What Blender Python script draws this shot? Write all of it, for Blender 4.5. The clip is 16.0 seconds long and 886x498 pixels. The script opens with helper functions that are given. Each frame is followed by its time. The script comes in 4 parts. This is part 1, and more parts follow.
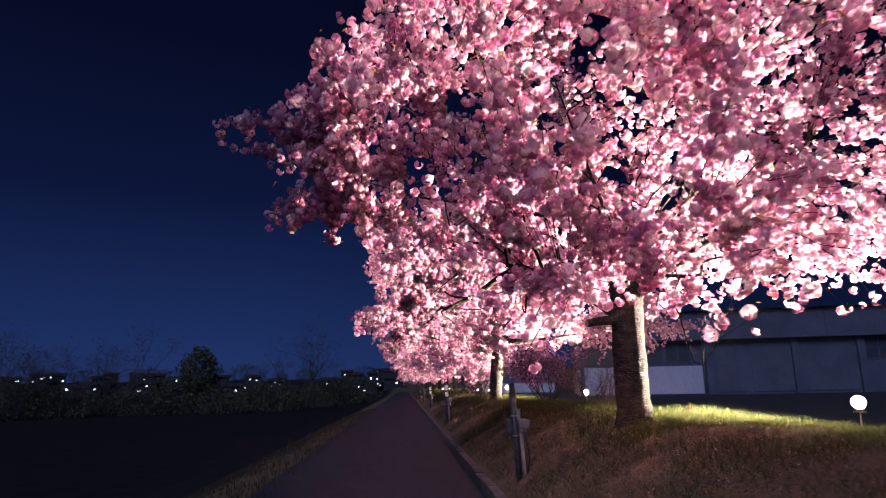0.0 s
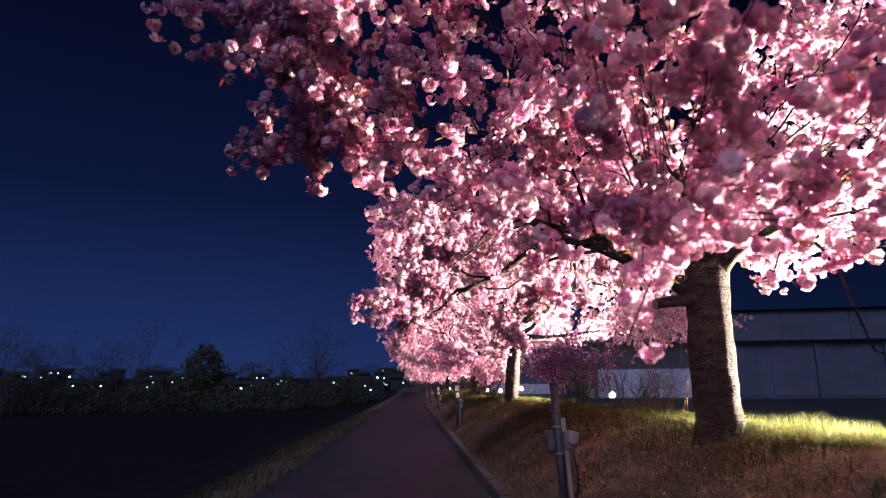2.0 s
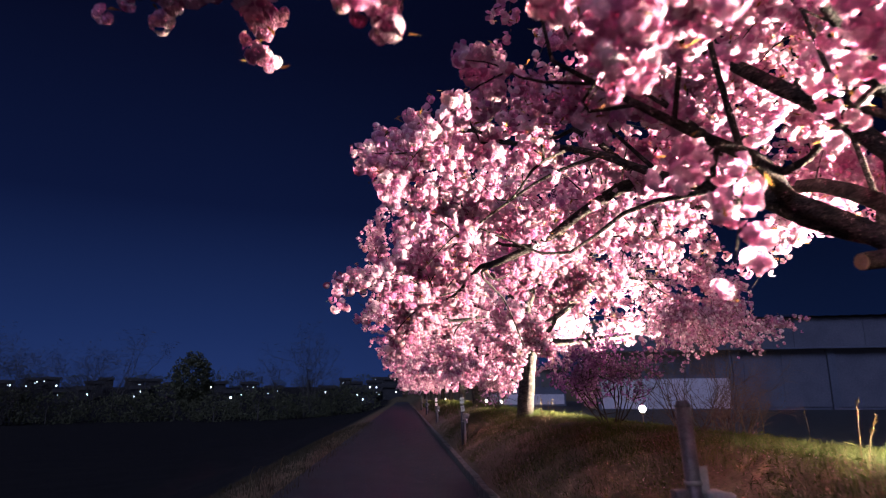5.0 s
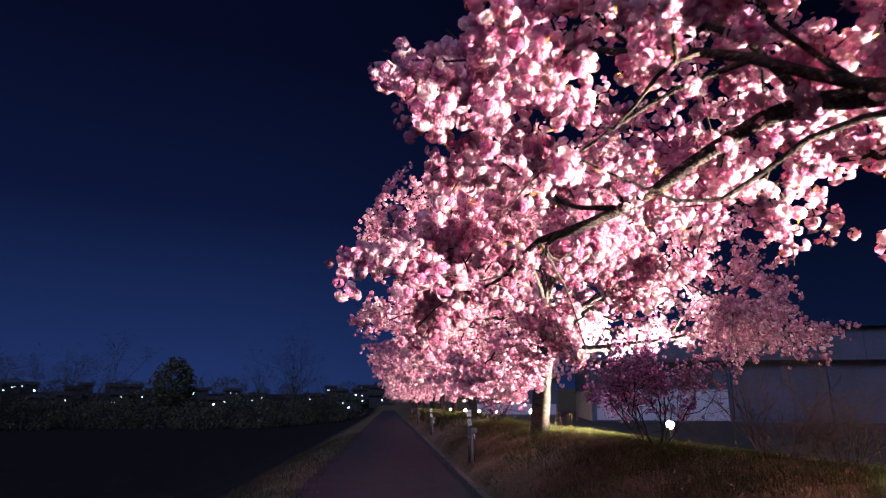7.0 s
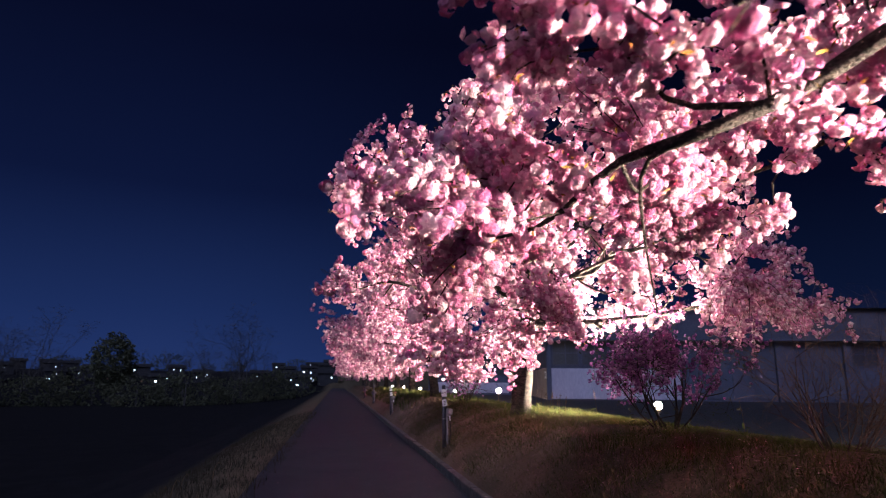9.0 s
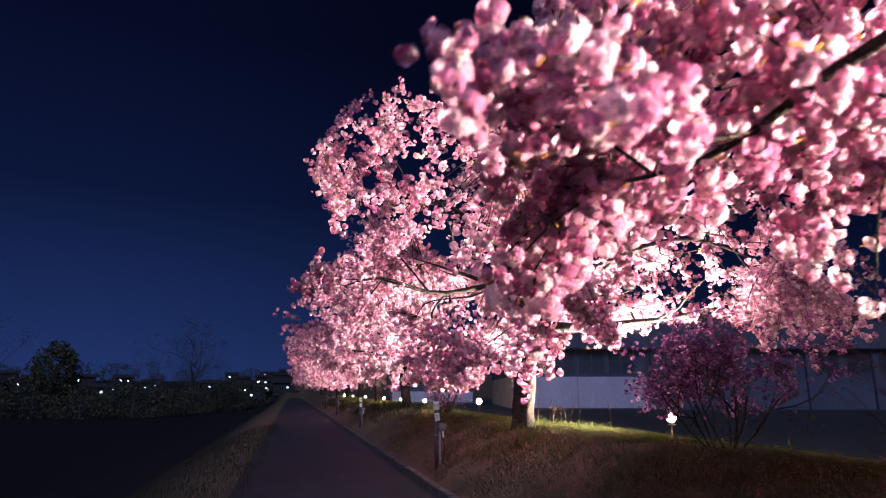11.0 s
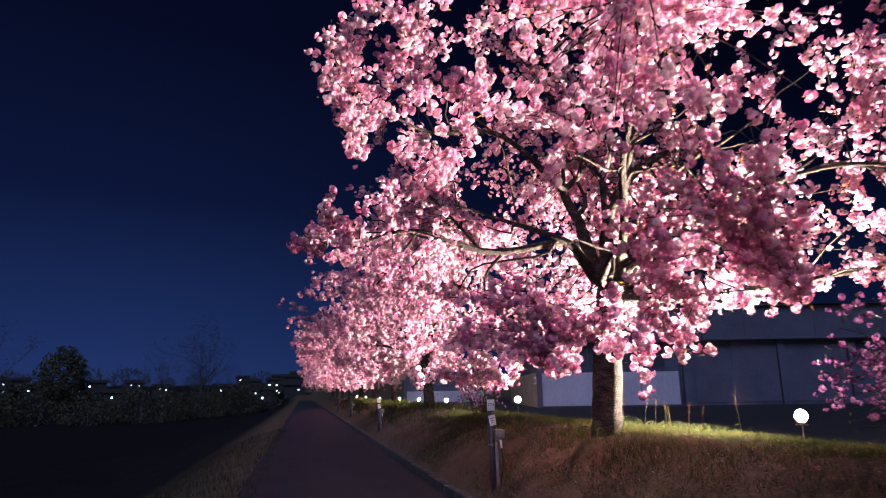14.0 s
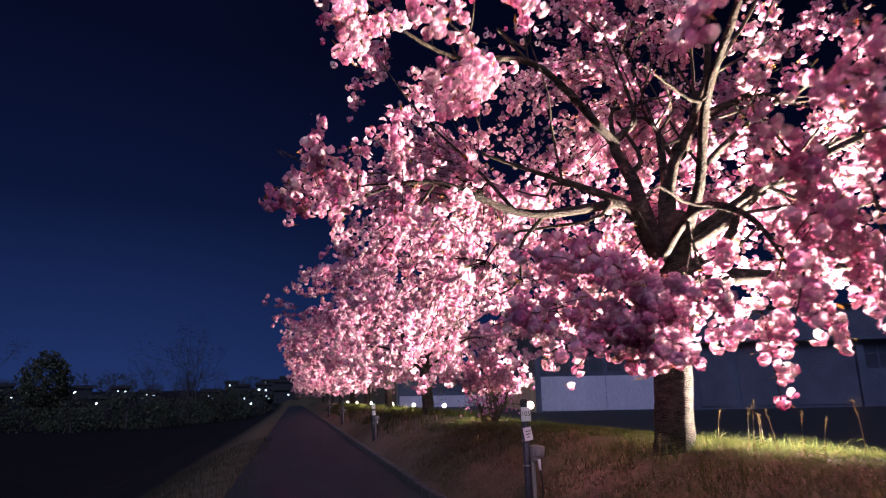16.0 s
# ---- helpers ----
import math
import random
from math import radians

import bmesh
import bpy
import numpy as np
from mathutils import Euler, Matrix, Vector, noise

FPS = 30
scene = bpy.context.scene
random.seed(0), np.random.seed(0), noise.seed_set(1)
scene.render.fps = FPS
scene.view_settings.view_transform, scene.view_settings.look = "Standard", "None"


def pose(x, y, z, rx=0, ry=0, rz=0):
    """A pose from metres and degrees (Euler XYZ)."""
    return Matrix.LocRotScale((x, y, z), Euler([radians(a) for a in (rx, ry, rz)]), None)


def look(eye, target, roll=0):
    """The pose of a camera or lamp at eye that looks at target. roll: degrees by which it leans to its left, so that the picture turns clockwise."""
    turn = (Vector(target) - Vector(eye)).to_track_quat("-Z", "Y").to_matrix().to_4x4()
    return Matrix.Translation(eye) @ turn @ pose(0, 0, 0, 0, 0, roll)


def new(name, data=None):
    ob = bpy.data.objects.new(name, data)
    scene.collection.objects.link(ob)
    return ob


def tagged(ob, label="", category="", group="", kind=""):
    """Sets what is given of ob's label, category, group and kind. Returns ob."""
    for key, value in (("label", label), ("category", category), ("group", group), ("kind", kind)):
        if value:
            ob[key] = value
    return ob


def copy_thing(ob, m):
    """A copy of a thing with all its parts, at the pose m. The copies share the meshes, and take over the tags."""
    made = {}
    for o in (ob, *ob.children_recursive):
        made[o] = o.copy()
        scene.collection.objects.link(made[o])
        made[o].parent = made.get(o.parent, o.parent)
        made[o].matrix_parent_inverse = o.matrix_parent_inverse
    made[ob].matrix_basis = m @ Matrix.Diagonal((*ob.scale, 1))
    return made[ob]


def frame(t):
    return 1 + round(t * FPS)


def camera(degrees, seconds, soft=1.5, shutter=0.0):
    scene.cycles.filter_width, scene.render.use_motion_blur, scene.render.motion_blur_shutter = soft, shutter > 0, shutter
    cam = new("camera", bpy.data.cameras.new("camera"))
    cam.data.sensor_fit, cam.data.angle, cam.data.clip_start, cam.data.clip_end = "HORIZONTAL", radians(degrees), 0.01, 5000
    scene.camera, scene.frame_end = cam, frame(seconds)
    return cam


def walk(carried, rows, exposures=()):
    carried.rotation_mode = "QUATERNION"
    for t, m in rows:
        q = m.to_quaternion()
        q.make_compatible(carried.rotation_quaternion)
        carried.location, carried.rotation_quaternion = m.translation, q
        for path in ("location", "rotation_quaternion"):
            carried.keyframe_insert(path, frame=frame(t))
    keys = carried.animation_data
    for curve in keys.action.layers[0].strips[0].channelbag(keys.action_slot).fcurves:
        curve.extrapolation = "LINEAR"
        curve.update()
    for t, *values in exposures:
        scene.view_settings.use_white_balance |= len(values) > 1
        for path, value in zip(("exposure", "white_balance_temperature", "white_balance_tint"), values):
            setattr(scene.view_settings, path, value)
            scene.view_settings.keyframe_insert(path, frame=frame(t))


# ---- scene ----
cam = camera(70.0, 16.0, 1.0, 0.5)
cam.data.dof.use_dof, cam.data.dof.focus_distance, cam.data.dof.aperture_fstop = True, 7.0, 1.8
PATH = [
    (0, (0.449, 0.695, 1.399), (0.572, 2.646, 1.824), -1.1),
    (0.5, (0.455, 1.165, 1.387), (0.565, 3.117, 1.808), -0.8),
    (1, (0.461, 1.647, 1.383), (0.583, 3.598, 1.805), -0.9),
    (1.5, (0.466, 2.126, 1.39), (0.552, 4.08, 1.806), -0.4),
    (2, (0.451, 2.561, 1.394), (0.549, 4.513, 1.82), -0.4),
    (2.5, (0.454, 2.959, 1.395), (0.565, 4.907, 1.835), -0.6),
    (3, (0.438, 3.335, 1.403), (0.542, 5.283, 1.841), -0.4),
    (3.5, (0.405, 3.727, 1.404), (0.519, 5.673, 1.852), -0.5),
    (4, (0.409, 4.162, 1.4), (0.523, 6.11, 1.839), -0.4),
    (4.2, (0.411, 4.325, 1.406), (0.519, 6.274, 1.843), -0.4),
    (6.3, (0.112, 6.139, 1.517), (0.26, 8.073, 2.005), -0.1),
    (6.5, (0.088, 6.294, 1.519), (0.238, 8.229, 2.004), -0.1),
    (7, (0.029, 6.643, 1.53), (0.187, 8.579, 2.008), 0.2),
    (7.5, (-0.062, 6.983, 1.532), (0.139, 8.919, 1.993), 0.2),
    (8, (-0.158, 7.318, 1.535), (0.075, 9.253, 1.986), 0.2),
    (8.5, (-0.242, 7.666, 1.533), (0.016, 9.603, 1.955), 0.8),
    (8.7, (-0.273, 7.808, 1.536), (0.005, 9.745, 1.949), 0.7),
    (10.8, (-0.666, 9.367, 1.578), (-0.226, 11.267, 2.025), 0.2),
    (11, (-0.688, 9.534, 1.58), (-0.247, 11.434, 2.021), 0.1),
    (11.5, (-0.718, 9.99, 1.563), (-0.266, 11.889, 1.998), 0.0),
    (12, (-0.697, 10.456, 1.556), (-0.24, 12.352, 1.998), -0.3),
    (12.5, (-0.656, 10.92, 1.549), (-0.226, 12.823, 1.986), -0.2),
    (13, (-0.657, 11.395, 1.543), (-0.22, 13.297, 1.98), -0.7),
    (13.5, (-0.615, 11.913, 1.536), (-0.191, 13.817, 1.977), -0.7),
    (14, (-0.605, 12.411, 1.526), (-0.189, 14.317, 1.967), -0.9),
    (14.5, (-0.592, 12.869, 1.534), (-0.168, 14.773, 1.976), -1.4),
    (15, (-0.546, 13.316, 1.551), (-0.122, 15.218, 2.001), -1.6),
    (15.5, (-0.529, 13.769, 1.562), (-0.094, 15.669, 2.012), -1.6),
    (16, (-0.508, 14.269, 1.54), (-0.064, 16.166, 1.994), -1.1),
]
walk(cam, [(t, look(eye, target, roll)) for t, eye, target, roll in PATH])

# ---- world, lamps, exposure ----
world = bpy.data.worlds.new("night_sky")
scene.world = world
world.use_nodes = True
wt = world.node_tree
wt.nodes.clear()
w_out = wt.nodes.new("ShaderNodeOutputWorld")
w_bg = wt.nodes.new("ShaderNodeBackground")
w_co = wt.nodes.new("ShaderNodeTexCoord")
w_sep = wt.nodes.new("ShaderNodeSeparateXYZ")
w_ramp = wt.nodes.new("ShaderNodeValToRGB")
wt.links.new(w_co.outputs["Generated"], w_sep.inputs[0])
wt.links.new(w_sep.outputs["Z"], w_ramp.inputs[0])
# the afterglow lies to the west; the sky fades eastward
w_east = wt.nodes.new("ShaderNodeMapRange")
w_east.interpolation_type = "SMOOTHSTEP"
for slot, value in (("From Min", -0.30), ("From Max", 0.60), ("To Min", 1.0), ("To Max", 0.32)):
    w_east.inputs[slot].default_value = value
wt.links.new(w_sep.outputs["X"], w_east.inputs["Value"])
w_fade = wt.nodes.new("ShaderNodeVectorMath")
w_fade.operation = "SCALE"
wt.links.new(w_ramp.outputs[0], w_fade.inputs[0])
wt.links.new(w_east.outputs[0], w_fade.inputs["Scale"])
wt.links.new(w_fade.outputs[0], w_bg.inputs[0])
wt.links.new(w_bg.outputs[0], w_out.inputs[0])
SKY = [(0.0, (0.0165, 0.036, 0.142)), (0.10, (0.0105, 0.025, 0.104)), (0.28, (0.0038, 0.0082, 0.040)),
       (0.50, (0.0021, 0.0036, 0.0180)), (1.0, (0.0016, 0.0024, 0.012))]
ramp = w_ramp.color_ramp
ramp.elements[0].position, ramp.elements[0].color = SKY[0][0], (*SKY[0][1], 1)
ramp.elements[1].position, ramp.elements[1].color = SKY[-1][0], (*SKY[-1][1], 1)
for p, c in SKY[1:-1]:
    ramp.elements.new(p).color = (*c, 1)
w_bg.inputs[1].default_value = 1.0

# added soft bluish fill from behind the walker, its source unseen
cool_fill = bpy.data.lights.new("cool_fill", "SUN")
cool_fill.energy, cool_fill.color, cool_fill.angle = 1.6, (0.56, 0.62, 1.0), radians(30)
new("cool_fill_light", cool_fill).matrix_world = look((-20, -45, 34), (0, 0, 0))

LAMPS_AT = [(6.1, -14.9), (6.1, -3.2), (6.1, 8.5), (5.9, 19.95), (4.9, 28.7), (5.9, 42.0), (6.1, 50.5), (6.1, 58.5), (6.1, 71.0), (6.1, 84.0), (6.1, 97.0)]
LAMP_WATTS = 27000.0
SPILL_WATTS = 480.0
LAMP_COLOUR = (1.0, 0.855, 0.69)


# ---- ground shape ----
PROFILE = [(-900, -3.2), (-60, -3.2), (-22, -3.0), (-9, -2.3), (-4.0, -0.75), (-2.2, -0.02), (-1.55, 0.10), (1.40, 0.05), (1.56, 0.22),
           (1.75, 0.40), (2.2, 0.66), (2.8, 0.90), (3.3, 1.0), (4.0, 1.0), (5.0, 0.86), (6.1, 0.68), (7.5, 0.42), (10, 0.30), (900, 0.30)]
PX, PZ = np.array([p[0] for p in PROFILE]), np.array([p[1] for p in PROFILE])


def ground_z(x, y):
    """Height of the ground; far off, the valley floor climbs to low hills."""
    z = np.interp(x, PX, PZ)
    d = math.hypot(x, y)
    far = min(max((d - 165.0) / 185.0, 0.0), 1.0)
    return float(z + 9.6 * far * far * (3 - 2 * far))


# ---- materials ----
def material(name):
    m = bpy.data.materials.new(name)
    m.use_nodes = True
    return m, m.node_tree, m.node_tree.nodes["Principled BSDF"]


def surface(name, dark, light, scale, rough=0.85, bump=0.4, bump_scale=None, metallic=0.0, spec=0.3, stretch=(1, 1, 1)):
    """Two-scale noise between two colours, with a fine relief."""
    m, t, b = material(name)
    co = t.nodes.new("ShaderNodeTexCoord")
    mp = t.nodes.new("ShaderNodeMapping")
    mp.inputs["Scale"].default_value = stretch
    t.links.new(co.outputs["Object"], mp.inputs[0])
    big, fine = t.nodes.new("ShaderNodeTexNoise"), t.nodes.new("ShaderNodeTexNoise")
    big.inputs["Scale"].default_value, big.inputs["Detail"].default_value = scale, 4
    fine.inputs["Scale"].default_value, fine.inputs["Detail"].default_value = bump_scale or scale * 9, 6
    t.links.new(mp.outputs[0], big.inputs["Vector"])
    t.links.new(mp.outputs[0], fine.inputs["Vector"])
    add = t.nodes.new("ShaderNodeMath")
    add.operation = "ADD"
    t.links.new(big.outputs["Fac"], add.inputs[0])
    t.links.new(fine.outputs["Fac"], add.inputs[1])
    r = t.nodes.new("ShaderNodeValToRGB")
    r.color_ramp.elements[0].position, r.color_ramp.elements[0].color = 0.40, (*dark, 1)
    r.color_ramp.elements[1].position, r.color_ramp.elements[1].color = 0.66, (*light, 1)
    half = t.nodes.new("ShaderNodeMath")
    half.operation = "MULTIPLY"
    half.inputs[1].default_value = 0.5
    t.links.new(add.outputs[0], half.inputs[0])
    t.links.new(half.outputs[0], r.inputs[0])
    t.links.new(r.outputs[0], b.inputs["Base Color"])
    bp = t.nodes.new("ShaderNodeBump")
    bp.inputs["Strength"].default_value, bp.inputs["Distance"].default_value = bump, 0.02
    t.links.new(fine.outputs["Fac"], bp.inputs["Height"])
    t.links.new(bp.outputs[0], b.inputs["Normal"])
    b.inputs["Roughness"].default_value, b.inputs["Metallic"].default_value = rough, metallic
    b.inputs["Specular IOR Level"].default_value = spec
    return m


def thin(name, colours, through_share, rough=0.6, clump=1.3):
    """Petals, leaves and blades: colour by piece and by clump, part of the light goes through."""
    m, t, b = material(name)
    g = t.nodes.new("ShaderNodeNewGeometry")
    co = t.nodes.new("ShaderNodeTexCoord")
    n = t.nodes.new("ShaderNodeTexNoise")
    n.inputs["Scale"].default_value, n.inputs["Detail"].default_value = clump, 3
    t.links.new(co.outputs["Object"], n.inputs["Vector"])
    mixf = t.nodes.new("ShaderNodeMix")
    mixf.inputs[0].default_value = 0.52
    t.links.new(g.outputs["Random Per Island"], mixf.inputs[2])
    t.links.new(n.outputs["Fac"], mixf.inputs[3])
    r = t.nodes.new("ShaderNodeValToRGB")
    els = r.color_ramp.elements
    els[0].position, els[0].color = 0.28, (*colours[0], 1)
    els[1].position, els[1].color = 0.72, (*colours[-1], 1)
    for i, c in enumerate(colours[1:-1]):
        els.new(0.28 + 0.44 * (i + 1) / (len(colours) - 1)).color = (*c, 1)
    t.links.new(mixf.outputs[0], r.inputs[0])
    t.links.new(r.outputs[0], b.inputs["Base Color"])
    b.inputs["Roughness"].default_value, b.inputs["Specular IOR Level"].default_value = rough, 0.04
    tr = t.nodes.new("ShaderNodeBsdfTranslucent")
    t.links.new(r.outputs[0], tr.inputs[0])
    mix = t.nodes.new("ShaderNodeMixShader")
    mix.inputs[0].default_value = through_share
    t.links.new(b.outputs[0], mix.inputs[1])
    t.links.new(tr.outputs[0], mix.inputs[2])
    t.links.new(mix.outputs[0], t.nodes["Material Output"].inputs[0])
    return m


def glow(name, colour, strength):
    m, t, b = material(name)
    b.inputs["Base Color"].default_value = (0.8, 0.8, 0.8, 1)
    b.inputs["Emission Color"].default_value = (*colour, 1)
    b.inputs["Emission Strength"].default_value = strength
    return m


def bark_material():
    m = surface("cherry_bark", (0.026, 0.021, 0.021), (0.095, 0.074, 0.068), 9.0, 0.95, 1.0, 45.0, 0, 0.06, (1, 1, 2.2))
    m.node_tree.nodes["Bump"].inputs["Distance"].default_value = 0.05
    return m


def ruffled(m, scale, strength):
    """Overlapping petal edges as a fine cellular relief."""
    t = m.node_tree
    co, cell, bp = t.nodes.new("ShaderNodeTexCoord"), t.nodes.new("ShaderNodeTexVoronoi"), t.nodes.new("ShaderNodeBump")
    cell.inputs["Scale"].default_value = scale
    bp.inputs["Strength"].default_value, bp.inputs["Distance"].default_value = strength, 0.012
    bp.invert = True
    t.links.new(co.outputs["Object"], cell.inputs["Vector"])
    t.links.new(cell.outputs["Distance"], bp.inputs["Height"])
    for node in ("Principled BSDF", "Translucent BSDF"):
        t.links.new(bp.outputs[0], t.nodes[node].inputs["Normal"])
    return m


PETAL = thin("petal", [(0.56, 0.197, 0.375), (0.72, 0.348, 0.518), (0.83, 0.512, 0.648), (0.93, 0.722, 0.802)], 0.64, 0.6, 7.0)
ruffled(PETAL, 75.0, 0.9)
YOUNG_LEAF = thin("young_leaf", [(0.20, 0.08, 0.03), (0.38, 0.18, 0.05), (0.42, 0.28, 0.08)], 0.4, 0.45)
BARK = bark_material()
CUT_WOOD = surface("cut_wood", (0.30, 0.22, 0.14), (0.46, 0.36, 0.25), 14, 0.85, 0.3)
SPIKE_GREY = surface("spike_tan", (0.16, 0.11, 0.075), (0.30, 0.21, 0.15), 12, 0.6, 0.1)
TWIG = surface("twig_bark", (0.032, 0.023, 0.021), (0.085, 0.062, 0.056), 20, 0.95, 0.3, None, 0, 0.06)
ASPHALT = surface("asphalt", (0.018, 0.021, 0.030), (0.032, 0.036, 0.048), 1.6, 0.9, 0.6, 160)
KERB = surface("kerb_concrete", (0.05, 0.047, 0.044), (0.13, 0.122, 0.112), 5, 0.9, 0.5, 70)
SOIL = surface("bank_soil", (0.080, 0.064, 0.042), (0.160, 0.125, 0.085), 1.4, 0.95, 0.8, 30, 0, 0.06)


def shade_field_beyond(m):
    """West of the path the field is turf darkened, night shade in its colour."""
    t = m.node_tree
    b = t.nodes["Principled BSDF"]
    link = b.inputs["Base Color"].links[0]
    turf = link.from_socket
    co, sep, rng = t.nodes.new("ShaderNodeTexCoord"), t.nodes.new("ShaderNodeSeparateXYZ"), t.nodes.new("ShaderNodeMapRange")
    t.links.new(co.outputs["Object"], sep.inputs[0])
    t.links.new(sep.outputs["X"], rng.inputs["Value"])
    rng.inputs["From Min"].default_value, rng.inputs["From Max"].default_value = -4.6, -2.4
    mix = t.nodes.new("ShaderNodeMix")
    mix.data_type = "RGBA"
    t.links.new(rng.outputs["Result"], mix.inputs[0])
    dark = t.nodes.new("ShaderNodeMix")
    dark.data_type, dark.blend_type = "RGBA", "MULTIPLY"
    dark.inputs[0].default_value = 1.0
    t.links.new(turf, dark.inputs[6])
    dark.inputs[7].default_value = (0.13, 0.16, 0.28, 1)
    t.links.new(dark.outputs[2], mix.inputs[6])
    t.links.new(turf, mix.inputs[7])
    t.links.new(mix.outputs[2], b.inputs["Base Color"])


shade_field_beyond(SOIL)
GRASS = thin("grass_blade", [(0.050, 0.064, 0.020), (0.088, 0.100, 0.032), (0.140, 0.138, 0.056)], 0.5, 0.9, 0.9)
DRY_GRASS = thin("dry_grass", [(0.115, 0.088, 0.055), (0.185, 0.138, 0.092), (0.260, 0.192, 0.136)], 0.5, 0.9, 0.8)
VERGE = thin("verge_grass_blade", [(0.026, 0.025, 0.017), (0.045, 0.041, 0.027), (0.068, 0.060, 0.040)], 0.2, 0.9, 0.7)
FALLEN = thin("fallen_petal", [(0.16, 0.085, 0.085), (0.30, 0.17, 0.18), (0.42, 0.28, 0.29)], 0.3, 0.7)
STRAW = thin("straw", [(0.09, 0.06, 0.032), (0.17, 0.115, 0.06)], 0.2, 0.7)
STEEL = surface("painted_steel", (0.045, 0.045, 0.052), (0.10, 0.10, 0.11), 14, 0.5, 0.15, 120, 0.4)
GREY_PLASTIC = surface("grey_plastic", (0.14, 0.135, 0.13), (0.22, 0.215, 0.205), 9, 0.55, 0.08)
SIGN_WHITE = surface("sign_white", (0.62, 0.62, 0.62), (0.78, 0.78, 0.78), 12, 0.6, 0.05)
INK = surface("ink_black", (0.015, 0.015, 0.017), (0.03, 0.03, 0.03), 30, 0.6, 0.0)
LAMP_GLASS = glow("lamp_glass", (1.0, 0.9, 0.78), 60.0)
WINDOW_LIGHT = glow("window_light", (0.72, 0.85, 1.0), 6.5)
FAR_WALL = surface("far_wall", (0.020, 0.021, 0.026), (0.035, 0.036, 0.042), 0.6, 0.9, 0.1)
WALL_GREY = surface("warehouse_panel", (0.27, 0.27, 0.36), (0.36, 0.36, 0.47), 0.5, 0.75, 0.2, 12, 0, 0.3, (1, 1, 0.25))
WALL_DARK = surface("warehouse_dark_wall", (0.045, 0.053, 0.088), (0.072, 0.084, 0.132), 0.6, 0.8, 0.2, 9)
WALL_SHUTTER = surface("warehouse_shutter", (0.046, 0.052, 0.085), (0.074, 0.081, 0.122), 0.6, 0.7, 0.2, 9)
WALL_WARM = surface("warehouse_end_wall", (0.26, 0.21, 0.18), (0.40, 0.33, 0.28), 0.7, 0.8, 0.25, 14)
ROOFING = surface("warehouse_roofing", (0.018, 0.020, 0.028), (0.032, 0.035, 0.046), 0.4, 0.6, 0.2, 8)
GLASS_DARK = surface("window_glass_dark", (0.022, 0.027, 0.042), (0.04, 0.047, 0.068), 1.0, 0.3, 0.0, None, 0, 0.5)
PURPLE = thin("azalea_petal", [(0.22, 0.065, 0.21), (0.34, 0.125, 0.31), (0.48, 0.24, 0.44)], 0.4)
SHRUB_LEAF = thin("shrub_leaf", [(0.045, 0.05, 0.022), (0.08, 0.085, 0.035)], 0.3, 0.5)
FAR_LEAF = thin("far_leaf", [(0.075, 0.085, 0.060), (0.15, 0.158, 0.10)], 0.3, 0.7, 0.2)
FAR_BARK = surface("far_bark", (0.040, 0.038, 0.040), (0.085, 0.080, 0.080), 3, 0.9, 0.2)


# ---- mesh helpers ----
def quads(name, v, q):
    """A mesh from vertex rows and quad rows."""
    me = bpy.data.meshes.new(name)
    v, q = np.ascontiguousarray(v, np.float32), np.ascontiguousarray(q, np.int32)
    me.vertices.add(len(v))
    me.vertices.foreach_set("co", v.ravel())
    me.loops.add(q.size)
    me.loops.foreach_set("vertex_index", q.ravel())
    me.polygons.add(len(q))
    me.polygons.foreach_set("loop_start", np.arange(0, q.size, q.shape[1], dtype=np.int32))
    me.update(calc_edges=True)
    return me


def place(name, me, mat, parent=None, label="", smooth=False):
    me.materials.append(mat)
    if smooth:
        me.polygons.foreach_set("use_smooth", np.ones(len(me.polygons), bool))
    ob = new(name, me)
    if parent:
        ob.parent = parent
    if label:
        ob["label"] = label
    return ob


def part(name, bm, mat, parent=None, label="", smooth=False):
    me = bpy.data.meshes.new(name)
    bm.to_mesh(me)
    bm.free()
    return place(name, me, mat, parent, label, smooth)


def box(bm, size, m=None, bevel=0.0):
    r = bmesh.ops.create_cube(bm, size=1.0, matrix=(m or Matrix()) @ Matrix.Diagonal((*size, 1)))
    if bevel:
        es = list({e for vtx in r["verts"] for e in vtx.link_edges})
        bmesh.ops.bevel(bm, geom=es, offset=bevel, segments=2, affect="EDGES", profile=0.5)


def rod(bm, a, b, r1, r2=None, n=12):
    a, b = Vector(a), Vector(b)
    d = b - a
    m = Matrix.Translation((a + b) / 2) @ d.to_track_quat("Z", "Y").to_matrix().to_4x4()
    bmesh.ops.create_cone(bm, cap_ends=True, segments=n, radius1=r1, radius2=r1 if r2 is None else r2, depth=d.length, matrix=m)


